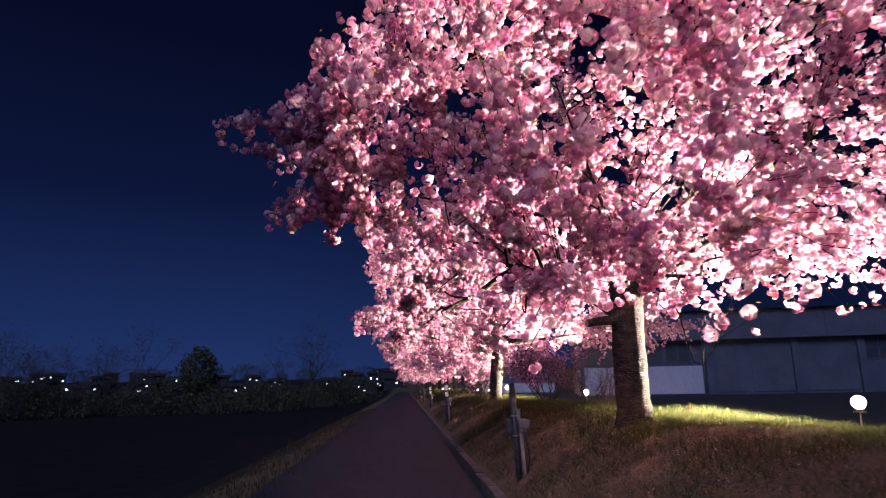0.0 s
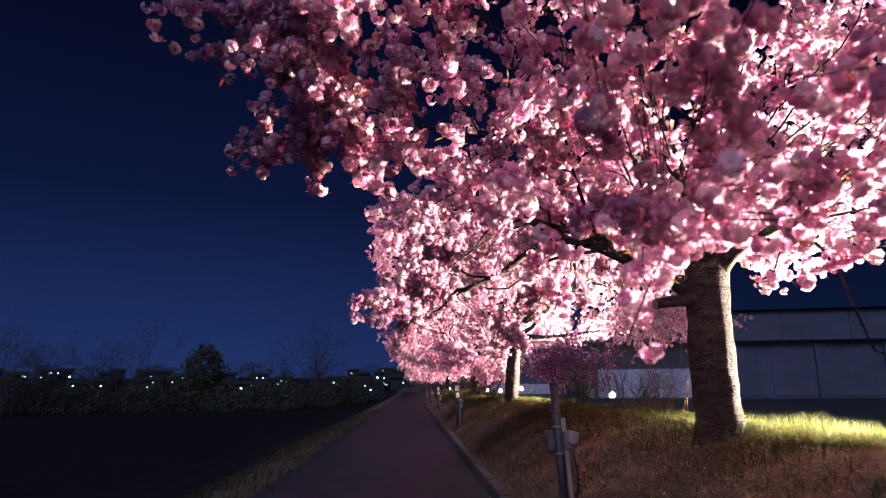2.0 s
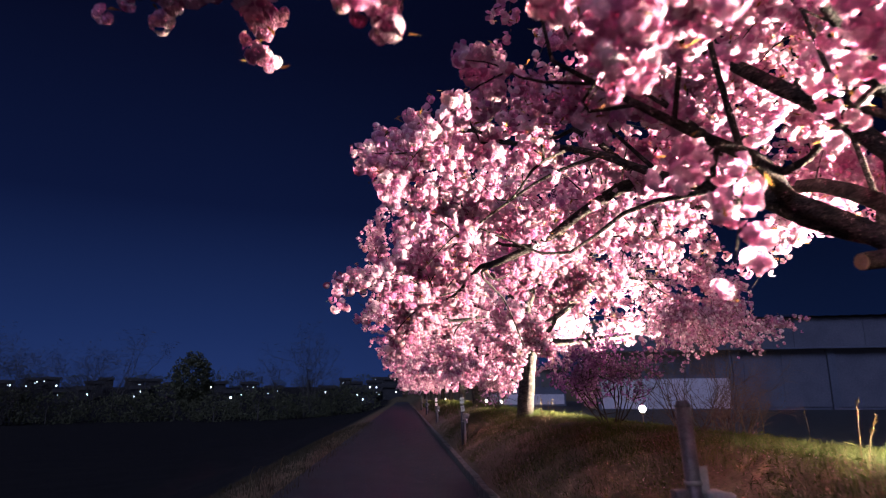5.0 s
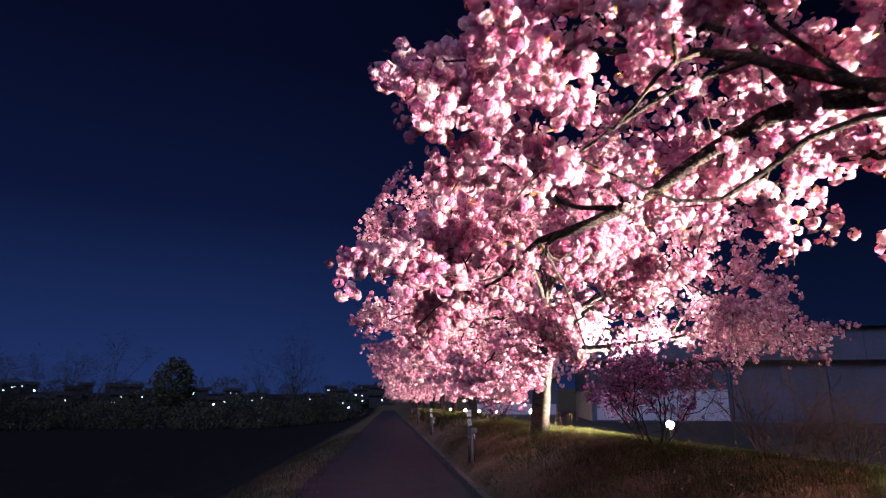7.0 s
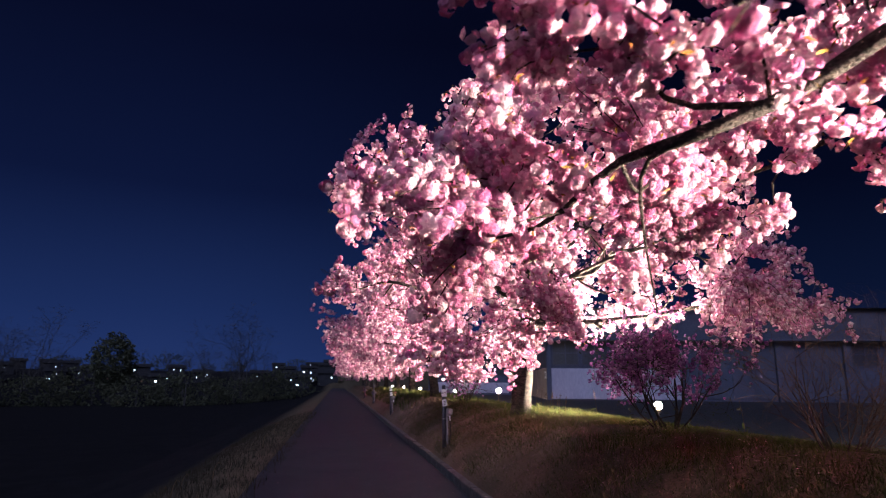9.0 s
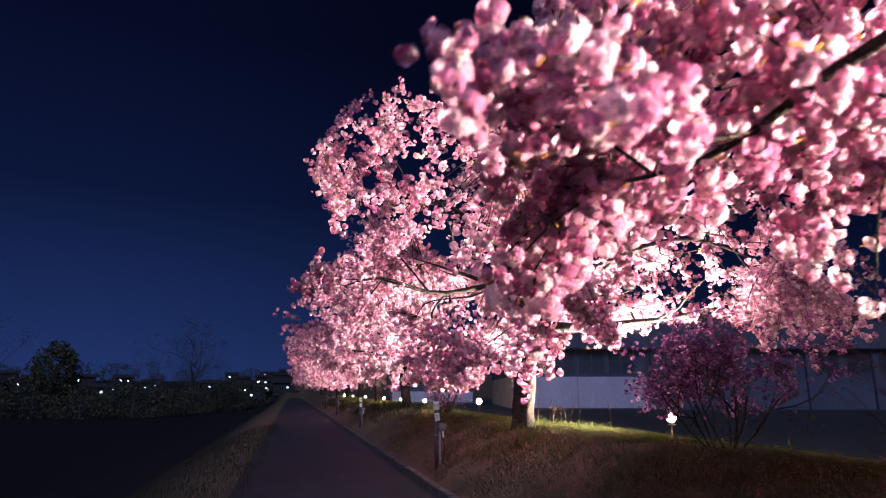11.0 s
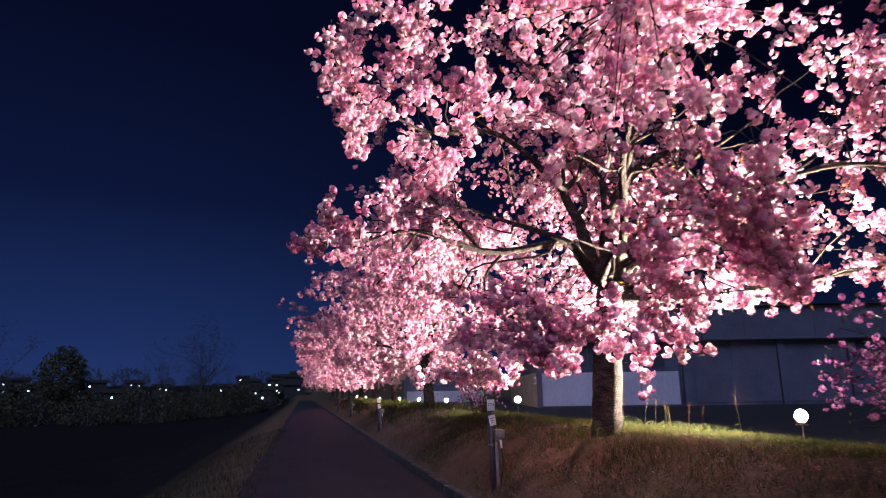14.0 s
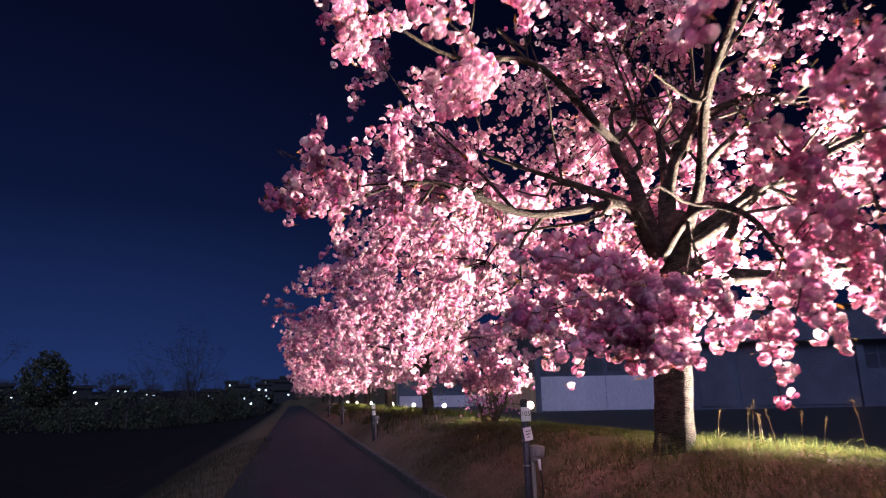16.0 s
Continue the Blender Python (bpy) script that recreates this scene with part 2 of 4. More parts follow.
class Tubes:
    """Collects tapered tubes along point rows into one quad mesh."""

    def __init__(self):
        self.v, self.q, self.n = [], [], 0

    def add(self, pts, radii, sides, lump=0.0):
        pts, radii = np.asarray(pts, float), np.asarray(radii, float)
        tang = np.gradient(pts, axis=0)
        tang /= np.linalg.norm(tang, axis=1)[:, None] + 1e-9
        up = np.where(np.abs(tang[:, 2:3]) > 0.9, [[1.0, 0, 0]], [[0, 0, 1.0]])
        u = np.cross(tang, up)
        u /= np.linalg.norm(u, axis=1)[:, None] + 1e-9
        for i in range(1, len(u)):
            w = u[i - 1] - tang[i] * (u[i - 1] @ tang[i])
            u[i] = w / (np.linalg.norm(w) + 1e-9)
        w = np.cross(tang, u)
        ang = np.arange(sides) * 2 * np.pi / sides
        ring = np.cos(ang)[None, :, None] * u[:, None] + np.sin(ang)[None, :, None] * w[:, None]
        rr = radii[:, None] * np.ones((1, sides))
        if lump:
            for i in range(len(pts)):
                for j in range(sides):
                    p = pts[i] + ring[i, j] * radii[i]
                    rr[i, j] *= 1 + lump * noise.noise(Vector(p * 6.0)) + 0.5 * lump * noise.noise(Vector(p * 17.0))
        v = pts[:, None] + ring * rr[..., None]
        k = len(pts)
        i, j = np.meshgrid(np.arange(k - 1), np.arange(sides), indexing="ij")
        j2 = (j + 1) % sides
        q = np.stack([i * sides + j, i * sides + j2, (i + 1) * sides + j2, (i + 1) * sides + j], -1).reshape(-1, 4) + self.n
        self.v.append(v.reshape(-1, 3))
        self.q.append(q)
        self.n += k * sides

    def mesh(self, name):
        return quads(name, np.concatenate(self.v), np.concatenate(self.q))


def bent(points, n):
    """A smooth row of n points through control points (Catmull-Rom)."""
    p = np.asarray(points, float)
    p = np.concatenate([[2 * p[0] - p[1]], p, [2 * p[-1] - p[-2]]])
    out = []
    for s in np.linspace(0, len(p) - 3 - 1e-6, n):
        i = int(s)
        t = s - i
        a, b, c, d = p[i:i + 4]
        out.append(0.5 * (2 * b + (c - a) * t + (2 * a - 5 * b + 4 * c - d) * t * t + (3 * b - a - 3 * c + d) * t ** 3))
    return np.array(out)


# ---- blossoms ----
DOME = ((0.56, 0.40, 0.13), (1.0, -0.12, 0.24))
RUFFLED = ((0.30, 0.30, 0.16), (0.62, 0.46, 0.17), (0.90, 0.22, 0.20), (1.04, -0.20, 0.22))


def rosette(rng, sides, size, rings=DOME):
    """One double flower: a ruffled dome of overlapping petals, open at its heart."""
    v, q = [(0, 0, 0.34 + rng.uniform(-0.1, 0.06))], []
    turn = rng.uniform(0, 6.28)
    for ring, (rad, z, lift) in enumerate(rings):
        for k in range(sides):
            a = turn + 2 * np.pi * (k + 0.5 * ring + rng.uniform(-0.18, 0.18)) / sides
            r = rad * rng.uniform(0.80, 1.16)
            v.append((r * math.cos(a), r * math.sin(a), z + rng.uniform(-lift, lift)))
    for k in range(sides):
        q.append((0, 1 + k, 1 + (k + 1) % sides))
        for ring in range(len(rings) - 1):
            a, b = 1 + k + ring * sides, 1 + (k + 1) % sides + ring * sides
            q += [(a, a + sides, b), (b, a + sides, b + sides)]
    return np.array(v) * size, np.array(q)


def cluster(rng, flowers, sides, size, rings=DOME):
    """A hanging pom of double flowers, about 1 across."""
    vs, qs, n = [], [], 0
    for k in range(flowers):
        a = 2 * np.pi * k / flowers + rng.uniform(-0.4, 0.4)
        c = rng.uniform(-0.75, 0.75) if k else -1.0
        s = math.sqrt(max(0, 1 - c * c))
        axis = Vector((s * math.cos(a), s * math.sin(a), c))
        rot = np.array(axis.to_track_quat("Z", "Y").to_matrix())
        v, q = rosette(rng, sides, size * rng.uniform(0.85, 1.15), rings)
        vs.append(v @ rot.T + np.array(axis) * rng.uniform(0.22, 0.34))
        qs.append(q + n)
        n += len(v)
    return np.concatenate(vs), np.concatenate(qs)


def scatter(rng, templates, pos, size):
    """Turns, scales and joins random templates at all places."""
    vs, qs, base = [], [], 0
    pick = rng.integers(0, len(templates), len(pos))
    for k, (tv, tq) in enumerate(templates):
        p, s = pos[pick == k], size[pick == k]
        n = len(p)
        if not n:
            continue
        yaw, tilt = rng.uniform(0, 2 * np.pi, n), rng.normal(0, 0.45, n)
        cy, sy, ct, st = np.cos(yaw), np.sin(yaw), np.cos(tilt), np.sin(tilt)
        o, z = np.ones(n), np.zeros(n)
        rz = np.stack([cy, -sy, z, sy, cy, z, z, z, o], -1).reshape(n, 3, 3)
        rx = np.stack([o, z, z, z, ct, -st, z, st, ct], -1).reshape(n, 3, 3)
        v = np.einsum("nij,kj->nki", rx @ rz, tv) * s[:, None, None] + p[:, None]
        q = tq[None] + (np.arange(n) * len(tv))[:, None, None] + base
        vs.append(v.reshape(-1, 3))
        qs.append(q.reshape(-1, tq.shape[1]))
        base += n * len(tv)
    return np.concatenate(vs), np.concatenate(qs)


TRNG = np.random.default_rng(5)
POM_CLOSE = [cluster(TRNG, 5, 9, 0.26, RUFFLED) for _ in range(8)]
POM_NEAR = [cluster(TRNG, 4, 6, 0.28) for _ in range(14)]
POM_HIGH = [cluster(TRNG, 3, 4, 0.33) for _ in range(12)]
POM_MID = [cluster(TRNG, 3, 4, 0.34) for _ in range(8)]
POM_FAR = [cluster(TRNG, 2, 4, 0.42) for _ in range(6)]
LEAF = [(np.array([(0, 0, 0), (0.28, 0.12, 0.06), (0.95, 0.0, -0.1), (0.28, -0.12, 0.06)]), np.array([[0, 1, 2, 3]])),
        (np.array([(0, 0, 0), (0.3, 0.13, 0.15), (0.8, 0.1, 0.35), (0.35, -0.1, 0.2)]), np.array([[0, 1, 2, 3]]))]


def cherry_tree(seed, x, y, trunk_h, trunk_r, reach, onward, path_low, edge, top, poms, pom_size, twigs, per_twig, limbs=(), lean=(0, 0), near=True, label="", clear=(), sprays=(), limb_r=(0.22, 0.30), far_taper=False, open_side=None, near_to=99.0):
    """A spreading double-flowered cherry: trunk, limbs with branches and twigs, blossom crown, young leaves."""
    rng = np.random.default_rng(seed)
    gz = ground_z(x, y) - 0.05
    tree = tagged(new("cherry_tree"), label, "tree", "row of cherry trees")
    tree.location = (x, y, gz)
    # trunk
    tk = Tubes()
    fork = np.array([lean[0], lean[1], trunk_h])
    line = bent([(0, 0, -0.15), (0.02, 0, 0.25), (lean[0] * 0.4, lean[1] * 0.4, trunk_h * 0.5), fork, fork + (lean[0] * 0.3, lean[1] * 0.3, 0.35)], 30 if near else 10)
    hh = line[:, 2] / trunk_h
    rad = trunk_r * (1.0 + 0.10 * np.exp(-np.clip(hh, 0, 9) * 9) + 0.10 * np.clip(hh - 0.75, 0, 1) - 0.10 * np.clip(hh, 0, 1))
    rad[-1] *= 0.6
    tk.add(line, rad, 22 if near else 9, 0.10 if near else 0.0)
    place("trunk", tk.mesh("trunk"), BARK, tree, "", True)
    # limbs
    rows = [np.asarray(r, float) - (x, y, gz) for r in limbs]
    az0 = rng.uniform(0, 6.28)
    plan = [(az0 + 2 * np.pi * k / 4 + rng.uniform(-0.3, 0.3), 36, 4, reach * 1.0, 0.86) for k in range(2 if limbs else 4)]
    plan += [(az0 + 0.6 + 2 * np.pi * k / 4 + rng.uniform(-0.4, 0.4), rng.uniform(48, 66), 34, (top - gz - trunk_h) * 1.0, rng.uniform(0.9, 1.1)) for k in range(2 if limbs else 4)]
    plan += [] if limbs else [(az0 + 2, 80, 68, (top - gz - trunk_h) * 0.9, 1.0)]
    for az, e0, e1, length, f in plan:
        p, pts = fork * (1, 1, f), []
        for s in np.linspace(0, 1, 9):
            pts.append(p.copy())
            e = radians(e0 + (e1 - e0) * s) + rng.normal(0, 0.20)
            a = az + rng.normal(0, 0.26)
            p = p + np.array([math.cos(e) * math.cos(a), math.cos(e) * math.sin(a), math.sin(e)]) * length / 8
        rows.append(np.array(pts))
    nodes, node_r, segs = [], [], []
    for part_no, row in enumerate(rows):
        n = 20 if near else 9
        pts = bent(row, n)
        r0 = trunk_r * (rng.uniform(*limb_r) if part_no < len(limbs) else rng.uniform(0.26, 0.40))
        if part_no < len(limbs) and len(row) == 4:
            r0 *= 0.6
        rr = r0 * (1 - 0.88 * np.linspace(0, 1, n) ** (1.05 if part_no < len(limbs) else 0.8))
        segs.append((part_no, pts, rr, 10 if near else 5, 0.10 if near else 0.0, -1, 0))
        limb_no = len(segs) - 1
        for k in range(2, n):
            nodes.append(pts[k])
            node_r.append((rr[k], part_no, len(segs) - 1, k))
        for s in np.linspace(0.28, 0.97, 8):
            k = int(s * (n - 1))
            d = pts[min(k + 1, n - 1)] - pts[k - 1]
            d /= np.linalg.norm(d)
            side = rng.normal(0, 1, 3) * (1, 1, 0.6)
            side -= d * (side @ d)
            side /= np.linalg.norm(side)
            d2 = d * 0.65 + side * 0.85 + (0, 0, 0.12)
            ln = rng.uniform(0.9, 1.7) * (1.15 - 0.5 * s)
            sub = bent([pts[k], pts[k] + d2 * ln * 0.33 + rng.normal(0, 0.10, 3), pts[k] + d2 * ln * 0.66 + rng.normal(0, 0.12, 3),
                        pts[k] + d2 * ln + (0, 0, rng.uniform(-0.25, 0.25))], 9)
            sr = max(rr[k] * 0.55, 0.010) * (1 - 0.75 * np.linspace(0, 1, 9))
            segs.append((part_no, sub, sr, 6 if near else 3, 0.0, limb_no, k))
            for j in range(2, 9):
                nodes.append(sub[j])
                node_r.append((sr[j], part_no, len(segs) - 1, j))
    parts = [Tubes() for _ in rows]
    keep = {}
    nodes = np.array(nodes)
    # twig tips fill an uneven spreading crown, open round the trunk, cut high over the path
    lob = rng.uniform(0, 6.28, 4)

    def inside(p):
        px, py, pz = p
        r, a = math.hypot(px, py), math.atan2(py, px)
        if r < 1.0 and pz < trunk_h + 0.9:
            return False
        lump = 1 + 0.07 * math.sin(3 * a + lob[0]) + 0.06 * math.sin(5 * a + lob[1]) + 0.22 * noise.noise(Vector((px, py, pz)) * 0.75 + Vector((seed * 3.1, 0, 0)))
        ax, az = px + x, pz + gz
        if py > 0:
            lump *= 1 + (onward - 1) * max(0.0, (0.78 * py - 0.62 * px) / (r + 0.01)) ** 3
        wob = noise.noise(Vector((px * 1.1, py * 1.1, seed)))
        if ax < np.interp(py, (-1.2, 0.6, 4.0), edge) + 0.65 * noise.noise(Vector((py * 0.7, pz * 0.9, seed + 5))) + 0.25 + 0.55 * max(0.0, az - 4.3) * (far_taper):
            return False
        s = min(max((np.interp(py, (-0.5, 1.5), path_low) - ax) / 2.0, 0), 1)
        e = min(max((ax - 2.6) / 1.4, 0), 1) * (0.35 if py < -2.2 else 1.0)
        low = 1.85 + 1.15 * s * s * (3 - 2 * s) + 0.85 * e + 0.35 * wob
        if az < low:
            return False
        for x0, x1, y0, y1, z0, z1 in clear:
            if x0 < ax < x1 and y0 < py + y < y1 and z0 < az < z1 and rng.uniform() < 0.94:
                return False
        if py < -0.4 and 2.9 < ax < 6.2 and az < 4.5 + 0.5 * wob and az > 2.3 and rng.uniform() > 0.16:
            return False
        mid = low + (top - low) * 0.30
        if az > mid:
            rho = (r / (reach * lump)) ** 1.7 + ((az - mid) / (top - mid)) ** 1.7
        else:
            rho = ((r / (reach * lump)) ** 4 + ((mid - az) / ((mid - low) * 1.12)) ** 4) ** 0.25
        if rho > 1:
            return False
        return rho > 0.75 or rng.uniform() < 0.085

    tips = []
    while len(tips) < twigs:
        p = np.array([rng.uniform(-reach * 1.2, reach * 1.2), rng.uniform(-reach * 1.2, reach * 1.2 * onward), rng.uniform(0.5, top - gz)])
        if inside(p):
            tips.append(p)
    for sx, sy, sz, n, spread in sprays:
        tips += list(rng.normal(0, spread, (n, 3)) * (1, 1, 0.7) + (sx - x, sy - y, sz - gz))
    # a spray of one twig is a sparse one
    lean_tip = [False] * (len(tips) - sum(spray[3] for spray in sprays))
    for spray in sprays:
        lean_tip += [spray[3] == 1] * spray[3]
    where = []
    grown = len(tips) - sum(spray[3] for spray in sprays)
    for tip_no, tip in enumerate(tips):
        cost = np.linalg.norm(nodes - tip, axis=1) + 0.5 * np.clip(np.linalg.norm(nodes[:, :2], axis=1) - np.linalg.norm(tip[:2]), 0, 9)
        i = int(cost.argmin())
        a = nodes[i]
        ln = np.linalg.norm(tip - a)
        sag = np.array([0, 0, 0.10 * ln]) + rng.normal(0, 0.05 * ln, 3)
        row = bent([a, (a + tip) / 2 + sag, tip], 7)
        if open_side and (tip_no < grown or tip[2] + gz > 2.75) and ((row[:, 0] + x < open_side[0]) & (row[:, 1] + y > open_side[1]) & (row[:, 1] + y < open_side[2])).any():
            continue
        keep[node_r[i][2]] = max(keep.get(node_r[i][2], 0), node_r[i][3])
        if near or rng.uniform() < 0.5:
            parts[node_r[i][1]].add(row, np.linspace(min(node_r[i][0], 0.010), 0.003, 7), 4 if near else 3)
        span = min(1.0, max(1.05, 0.85 * ln) / max(ln, 0.3))
        for _ in range(5 if lean_tip[tip_no] else int(per_twig * max(1.0, 0.55 * ln))):
            s = 1 - span * rng.uniform(0, 1) ** 1.1
            k = s * 6
            j = min(int(k), 5)
            c = row[j] + (row[j + 1] - row[j]) * (k - j)
            if tip_no < grown and any(x0 < c[0] + x < x1 and y0 < c[1] + y < y1 and z0 < c[2] + gz < z1 for x0, x1, y0, y1, z0, z1 in clear) and rng.uniform() < 0.9:
                continue
            where.append(c + rng.normal(0, 0.050, 3) - (0, 0, 0.03))
    where = np.array(where)
    # bare ends that no blossom covers are left off; every limb keeps its first third
    for k in reversed(range(len(segs))):
        part_no, pts, rr, sides, lump, stem, at = segs[k]
        last = keep.get(k, 0)
        for j in range(len(pts) - 1, last, -1):
            if np.abs(where - pts[j]).max(axis=1).min() < 0.15:
                last = j
                break
        if stem < 0:
            last = max(last, len(pts) // 3)
        elif last < 2:
            continue
        else:
            keep[stem] = max(keep.get(stem, 0), at)
        parts[part_no].add(pts[:last + 1], rr[:last + 1], sides, lump)
    for tb in parts:
        place("limb", tb.mesh("limb"), BARK, tree, "", True)
    size = rng.uniform(0.78, 1.25, len(where)) * pom_size
    if near:
        low = (where[:, 0] + x < 3.0) & (where[:, 2] + gz < 4.6) & (where[:, 1] + y < near_to)
        close = low & (where[:, 0] + x < 1.8) & (where[:, 2] + gz < 2.6) & ((where[:, 1] + y < 6.2) | (np.abs(where[:, 1] + y - 16.3) < 1.5))
        v, q = np.zeros((0, 3)), np.zeros((0, 3), int)
        for chosen, kind in ((close, POM_CLOSE), (low & ~close, poms), (~low, POM_HIGH)):
            if chosen.any():
                va, qa = scatter(rng, kind, where[chosen], size[chosen])
                v, q = np.concatenate([v, va]), np.concatenate([q, qa + len(v)])
    else:
        v, q = scatter(rng, poms, where, size)
    place("crown", quads("crown", v, q), PETAL, tree, "dense pink double blossoms", True)
    if near:
        at = where[rng.uniform(0, 1, len(where)) < 0.55]
        at = at + rng.normal(0, 0.035, at.shape)
        v, q = scatter(rng, LEAF, at, rng.uniform(0.04, 0.085, len(at)))
        place("young_leaves", quads("young_leaves", v, q), YOUNG_LEAF, tree, "small bronze young leaves")
    return tree


# ---- ground, path, kerb ----
def build_ground():
    xs = np.concatenate([[-900, -500, -250, -120], np.arange(-60, -9, 3.0), np.arange(-9, -1.7, 0.45), [-1.56, -1.5, 0, 1.38, 1.44, 1.54], np.arange(1.62, 7.0, 0.16),
                         np.arange(7, 14, 0.8), [18, 26, 40, 60, 90, 140, 250, 500, 900]])
    ys = np.concatenate([[-400, -120, -40, -15], np.arange(-6, 36, 0.22), np.arange(36, 80, 1.0), [85, 95, 110, 130, 160, 190, 220, 250, 280, 310, 340, 370, 400, 450, 520, 700, 1200]])
    nx, ny = len(xs), len(ys)
    v = np.zeros((ny, nx, 3))
    for j, yy in enumerate(ys):
        for i, xx in enumerate(xs):
            z = ground_z(xx, yy)
            if xx > 1.6 and xx < 9.5:
                z += 0.05 * noise.noise(Vector((xx * 0.9, yy * 0.9, 0))) + 0.022 * noise.noise(Vector((xx * 4, yy * 4, 3)))
            elif xx < -1.7:
                z += min(1.0, (-1.7 - xx) / 6) * 0.12 * noise.noise(Vector((xx * 0.4, yy * 0.4, 5)))
            v[j, i] = (xx, yy, z)
    j, i = np.meshgrid(np.arange(ny - 1), np.arange(nx - 1), indexing="ij")
    q = np.stack([j * nx + i, j * nx + i + 1, (j + 1) * nx + i + 1, (j + 1) * nx + i], -1).reshape(-1, 4)
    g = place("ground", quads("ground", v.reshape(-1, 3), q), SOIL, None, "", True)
    tagged(g, "grassy earth bank beside a field with night shade in its colour", "ground", "", "structure")
    # footpath with a slight camber
    xs = np.linspace(-1.5, 1.40, 9)
    ys = np.concatenate([np.arange(-30, 60, 1.5), np.arange(60, 200, 10.0)])
    nx, ny = len(xs), len(ys)
    v = np.array([[(xx, yy, 0.105 + 0.018 * (1 - (xx / 1.5) ** 2) + 0.006 * noise.noise(Vector((xx * 2, yy, 0)))) for xx in xs] for yy in ys])
    j, i = np.meshgrid(np.arange(ny - 1), np.arange(nx - 1), indexing="ij")
    q = np.stack([j * nx + i, j * nx + i + 1, (j + 1) * nx + i + 1, (j + 1) * nx + i], -1).reshape(-1, 4)
    p = place("footpath", quads("footpath", v.reshape(-1, 3), q), ASPHALT, None, "", True)
    tagged(p, "dark worn asphalt footpath along the grass bank", "path", "", "structure")

    bm = bmesh.new()
    for x0, x1 in ((10.5, 75.0),):
        vs = [bm.verts.new((xx, yy, 0.312)) for xx, yy in ((x0, -60), (x1, -60), (x1, 140), (x0, 140))]
        bm.faces.new(vs)
    yard = part("yard", bm, ASPHALT)
    tagged(yard, "dark flat asphalt yard behind the bank", "yard", "", "structure")


build_ground()

# ---- cherry trees ----
T1_LIMBS = [[(3.0, 8.05, 2.15), (2.6, 8.59, 2.64), (2.13, 9.32, 2.99), (1.9, 9.82, 2.99), (1.54, 10.23, 2.76), (1.1, 10.36, 2.57), (1.05, 10.98, 2.66), (0.85, 11.5, 2.47), (0.6, 11.9, 2.45)],
            [(3.05, 8.05, 2.35), (3.03, 8.82, 2.8), (3.08, 9.95, 3.03), (3.17, 10.93, 3.27), (3.1, 11.7, 3.28), (2.9, 12.3, 3.2), (2.6, 12.9, 3.25)],
            [(3.05, 8.0, 2.4), (2.9, 7.0, 2.95), (2.7, 6.2, 2.7), (2.45, 5.7, 2.2)],
            [(3.06, 7.98, 2.45), (2.98, 7.96, 2.75), (2.9, 7.95, 2.95), (2.95, 7.95, 3.2), (2.88, 7.95, 3.45), (2.6, 8.0, 4.4), (2.3, 7.9, 5.3)],
            [(3.12, 7.95, 2.3), (3.3, 7.8, 2.56), (3.6, 7.7, 2.72), (3.95, 7.7, 2.97), (4.8, 7.6, 3.4), (6.0, 7.4, 3.7)],
            [(3.1, 8.0, 2.4), (3.25, 8.05, 2.75), (3.55, 8.1, 3.15), (4.1, 8.3, 3.7), (4.9, 8.5, 4.3)],
            [(2.62, 8.5, 2.6), (2.3, 8.2, 2.70), (1.9, 7.95, 2.72), (1.4, 7.7, 2.8), (0.9, 7.6, 3.0)],
            [(2.92, 7.95, 2.95), (2.0, 7.5, 3.5), (0.9, 7.4, 3.4), (-0.2, 7.1, 3.6)]]
T2_LIMBS = [[(3.3, 20.1, 2.75), (3.93, 19.8, 2.68), (4.45, 19.8, 2.70), (5.14, 19.8, 2.8), (5.85, 19.8, 2.89), (7.1, 19.4, 3.1), (8.3, 19.0, 3.0)],
            [(3.15, 20.1, 2.95), (2.8, 19.8, 3.22), (2.56, 19.6, 3.32), (2.16, 19.6, 3.46), (1.76, 19.6, 3.57), (0.9, 19.6, 3.8)],
            [(3.2, 20.1, 3.0), (2.98, 20.0, 3.47), (2.92, 20.0, 3.71), (2.72, 20.0, 4.1), (2.85, 20.0, 4.26), (3.0, 20.0, 4.5), (2.8, 20.1, 5.4)],
            [(3.3, 20.1, 3.0), (3.33, 20.1, 3.52), (3.42, 20.1, 3.85), (3.52, 20.1, 4.06), (3.72, 20.1, 4.39), (3.83, 20.1, 4.72), (3.9, 20.1, 5.9)],
            [(3.36, 20.1, 3.7), (3.34, 20.1, 4.27), (3.28, 20.1, 4.46), (3.1, 20.2, 5.4)],
            [(3.55, 20.1, 4.1), (3.86, 20.3, 4.48), (4.15, 20.3, 4.72), (4.48, 20.3, 4.9), (5.01, 20.3, 5.15), (5.7, 20.3, 5.34)],
            [(3.35, 20.1, 2.95), (3.9, 20.15, 3.25), (4.46, 20.2, 3.63), (4.99, 20.2, 4.02), (5.55, 20.2, 4.4), (6.33, 20.2, 4.99)],
            [(3.3, 20.1, 3.0), (4.2, 19.2, 3.65), (5.0, 17.8, 3.85), (5.5, 16.4, 3.1)],
            [(3.2, 20.1, 2.9), (2.9, 19.0, 3.1), (2.6, 18.0, 2.75), (2.4, 17.4, 2.15)],
            [(2.76, 20.0, 4.1), (1.7, 19.5, 4.65), (0.7, 19.2, 4.5), (-0.3, 18.8, 4.8)],
            [(2.5, 19.65, 3.34), (1.5, 19.5, 3.15), (0.5, 19.2, 3.3), (-0.3, 19.4, 3.05)]]
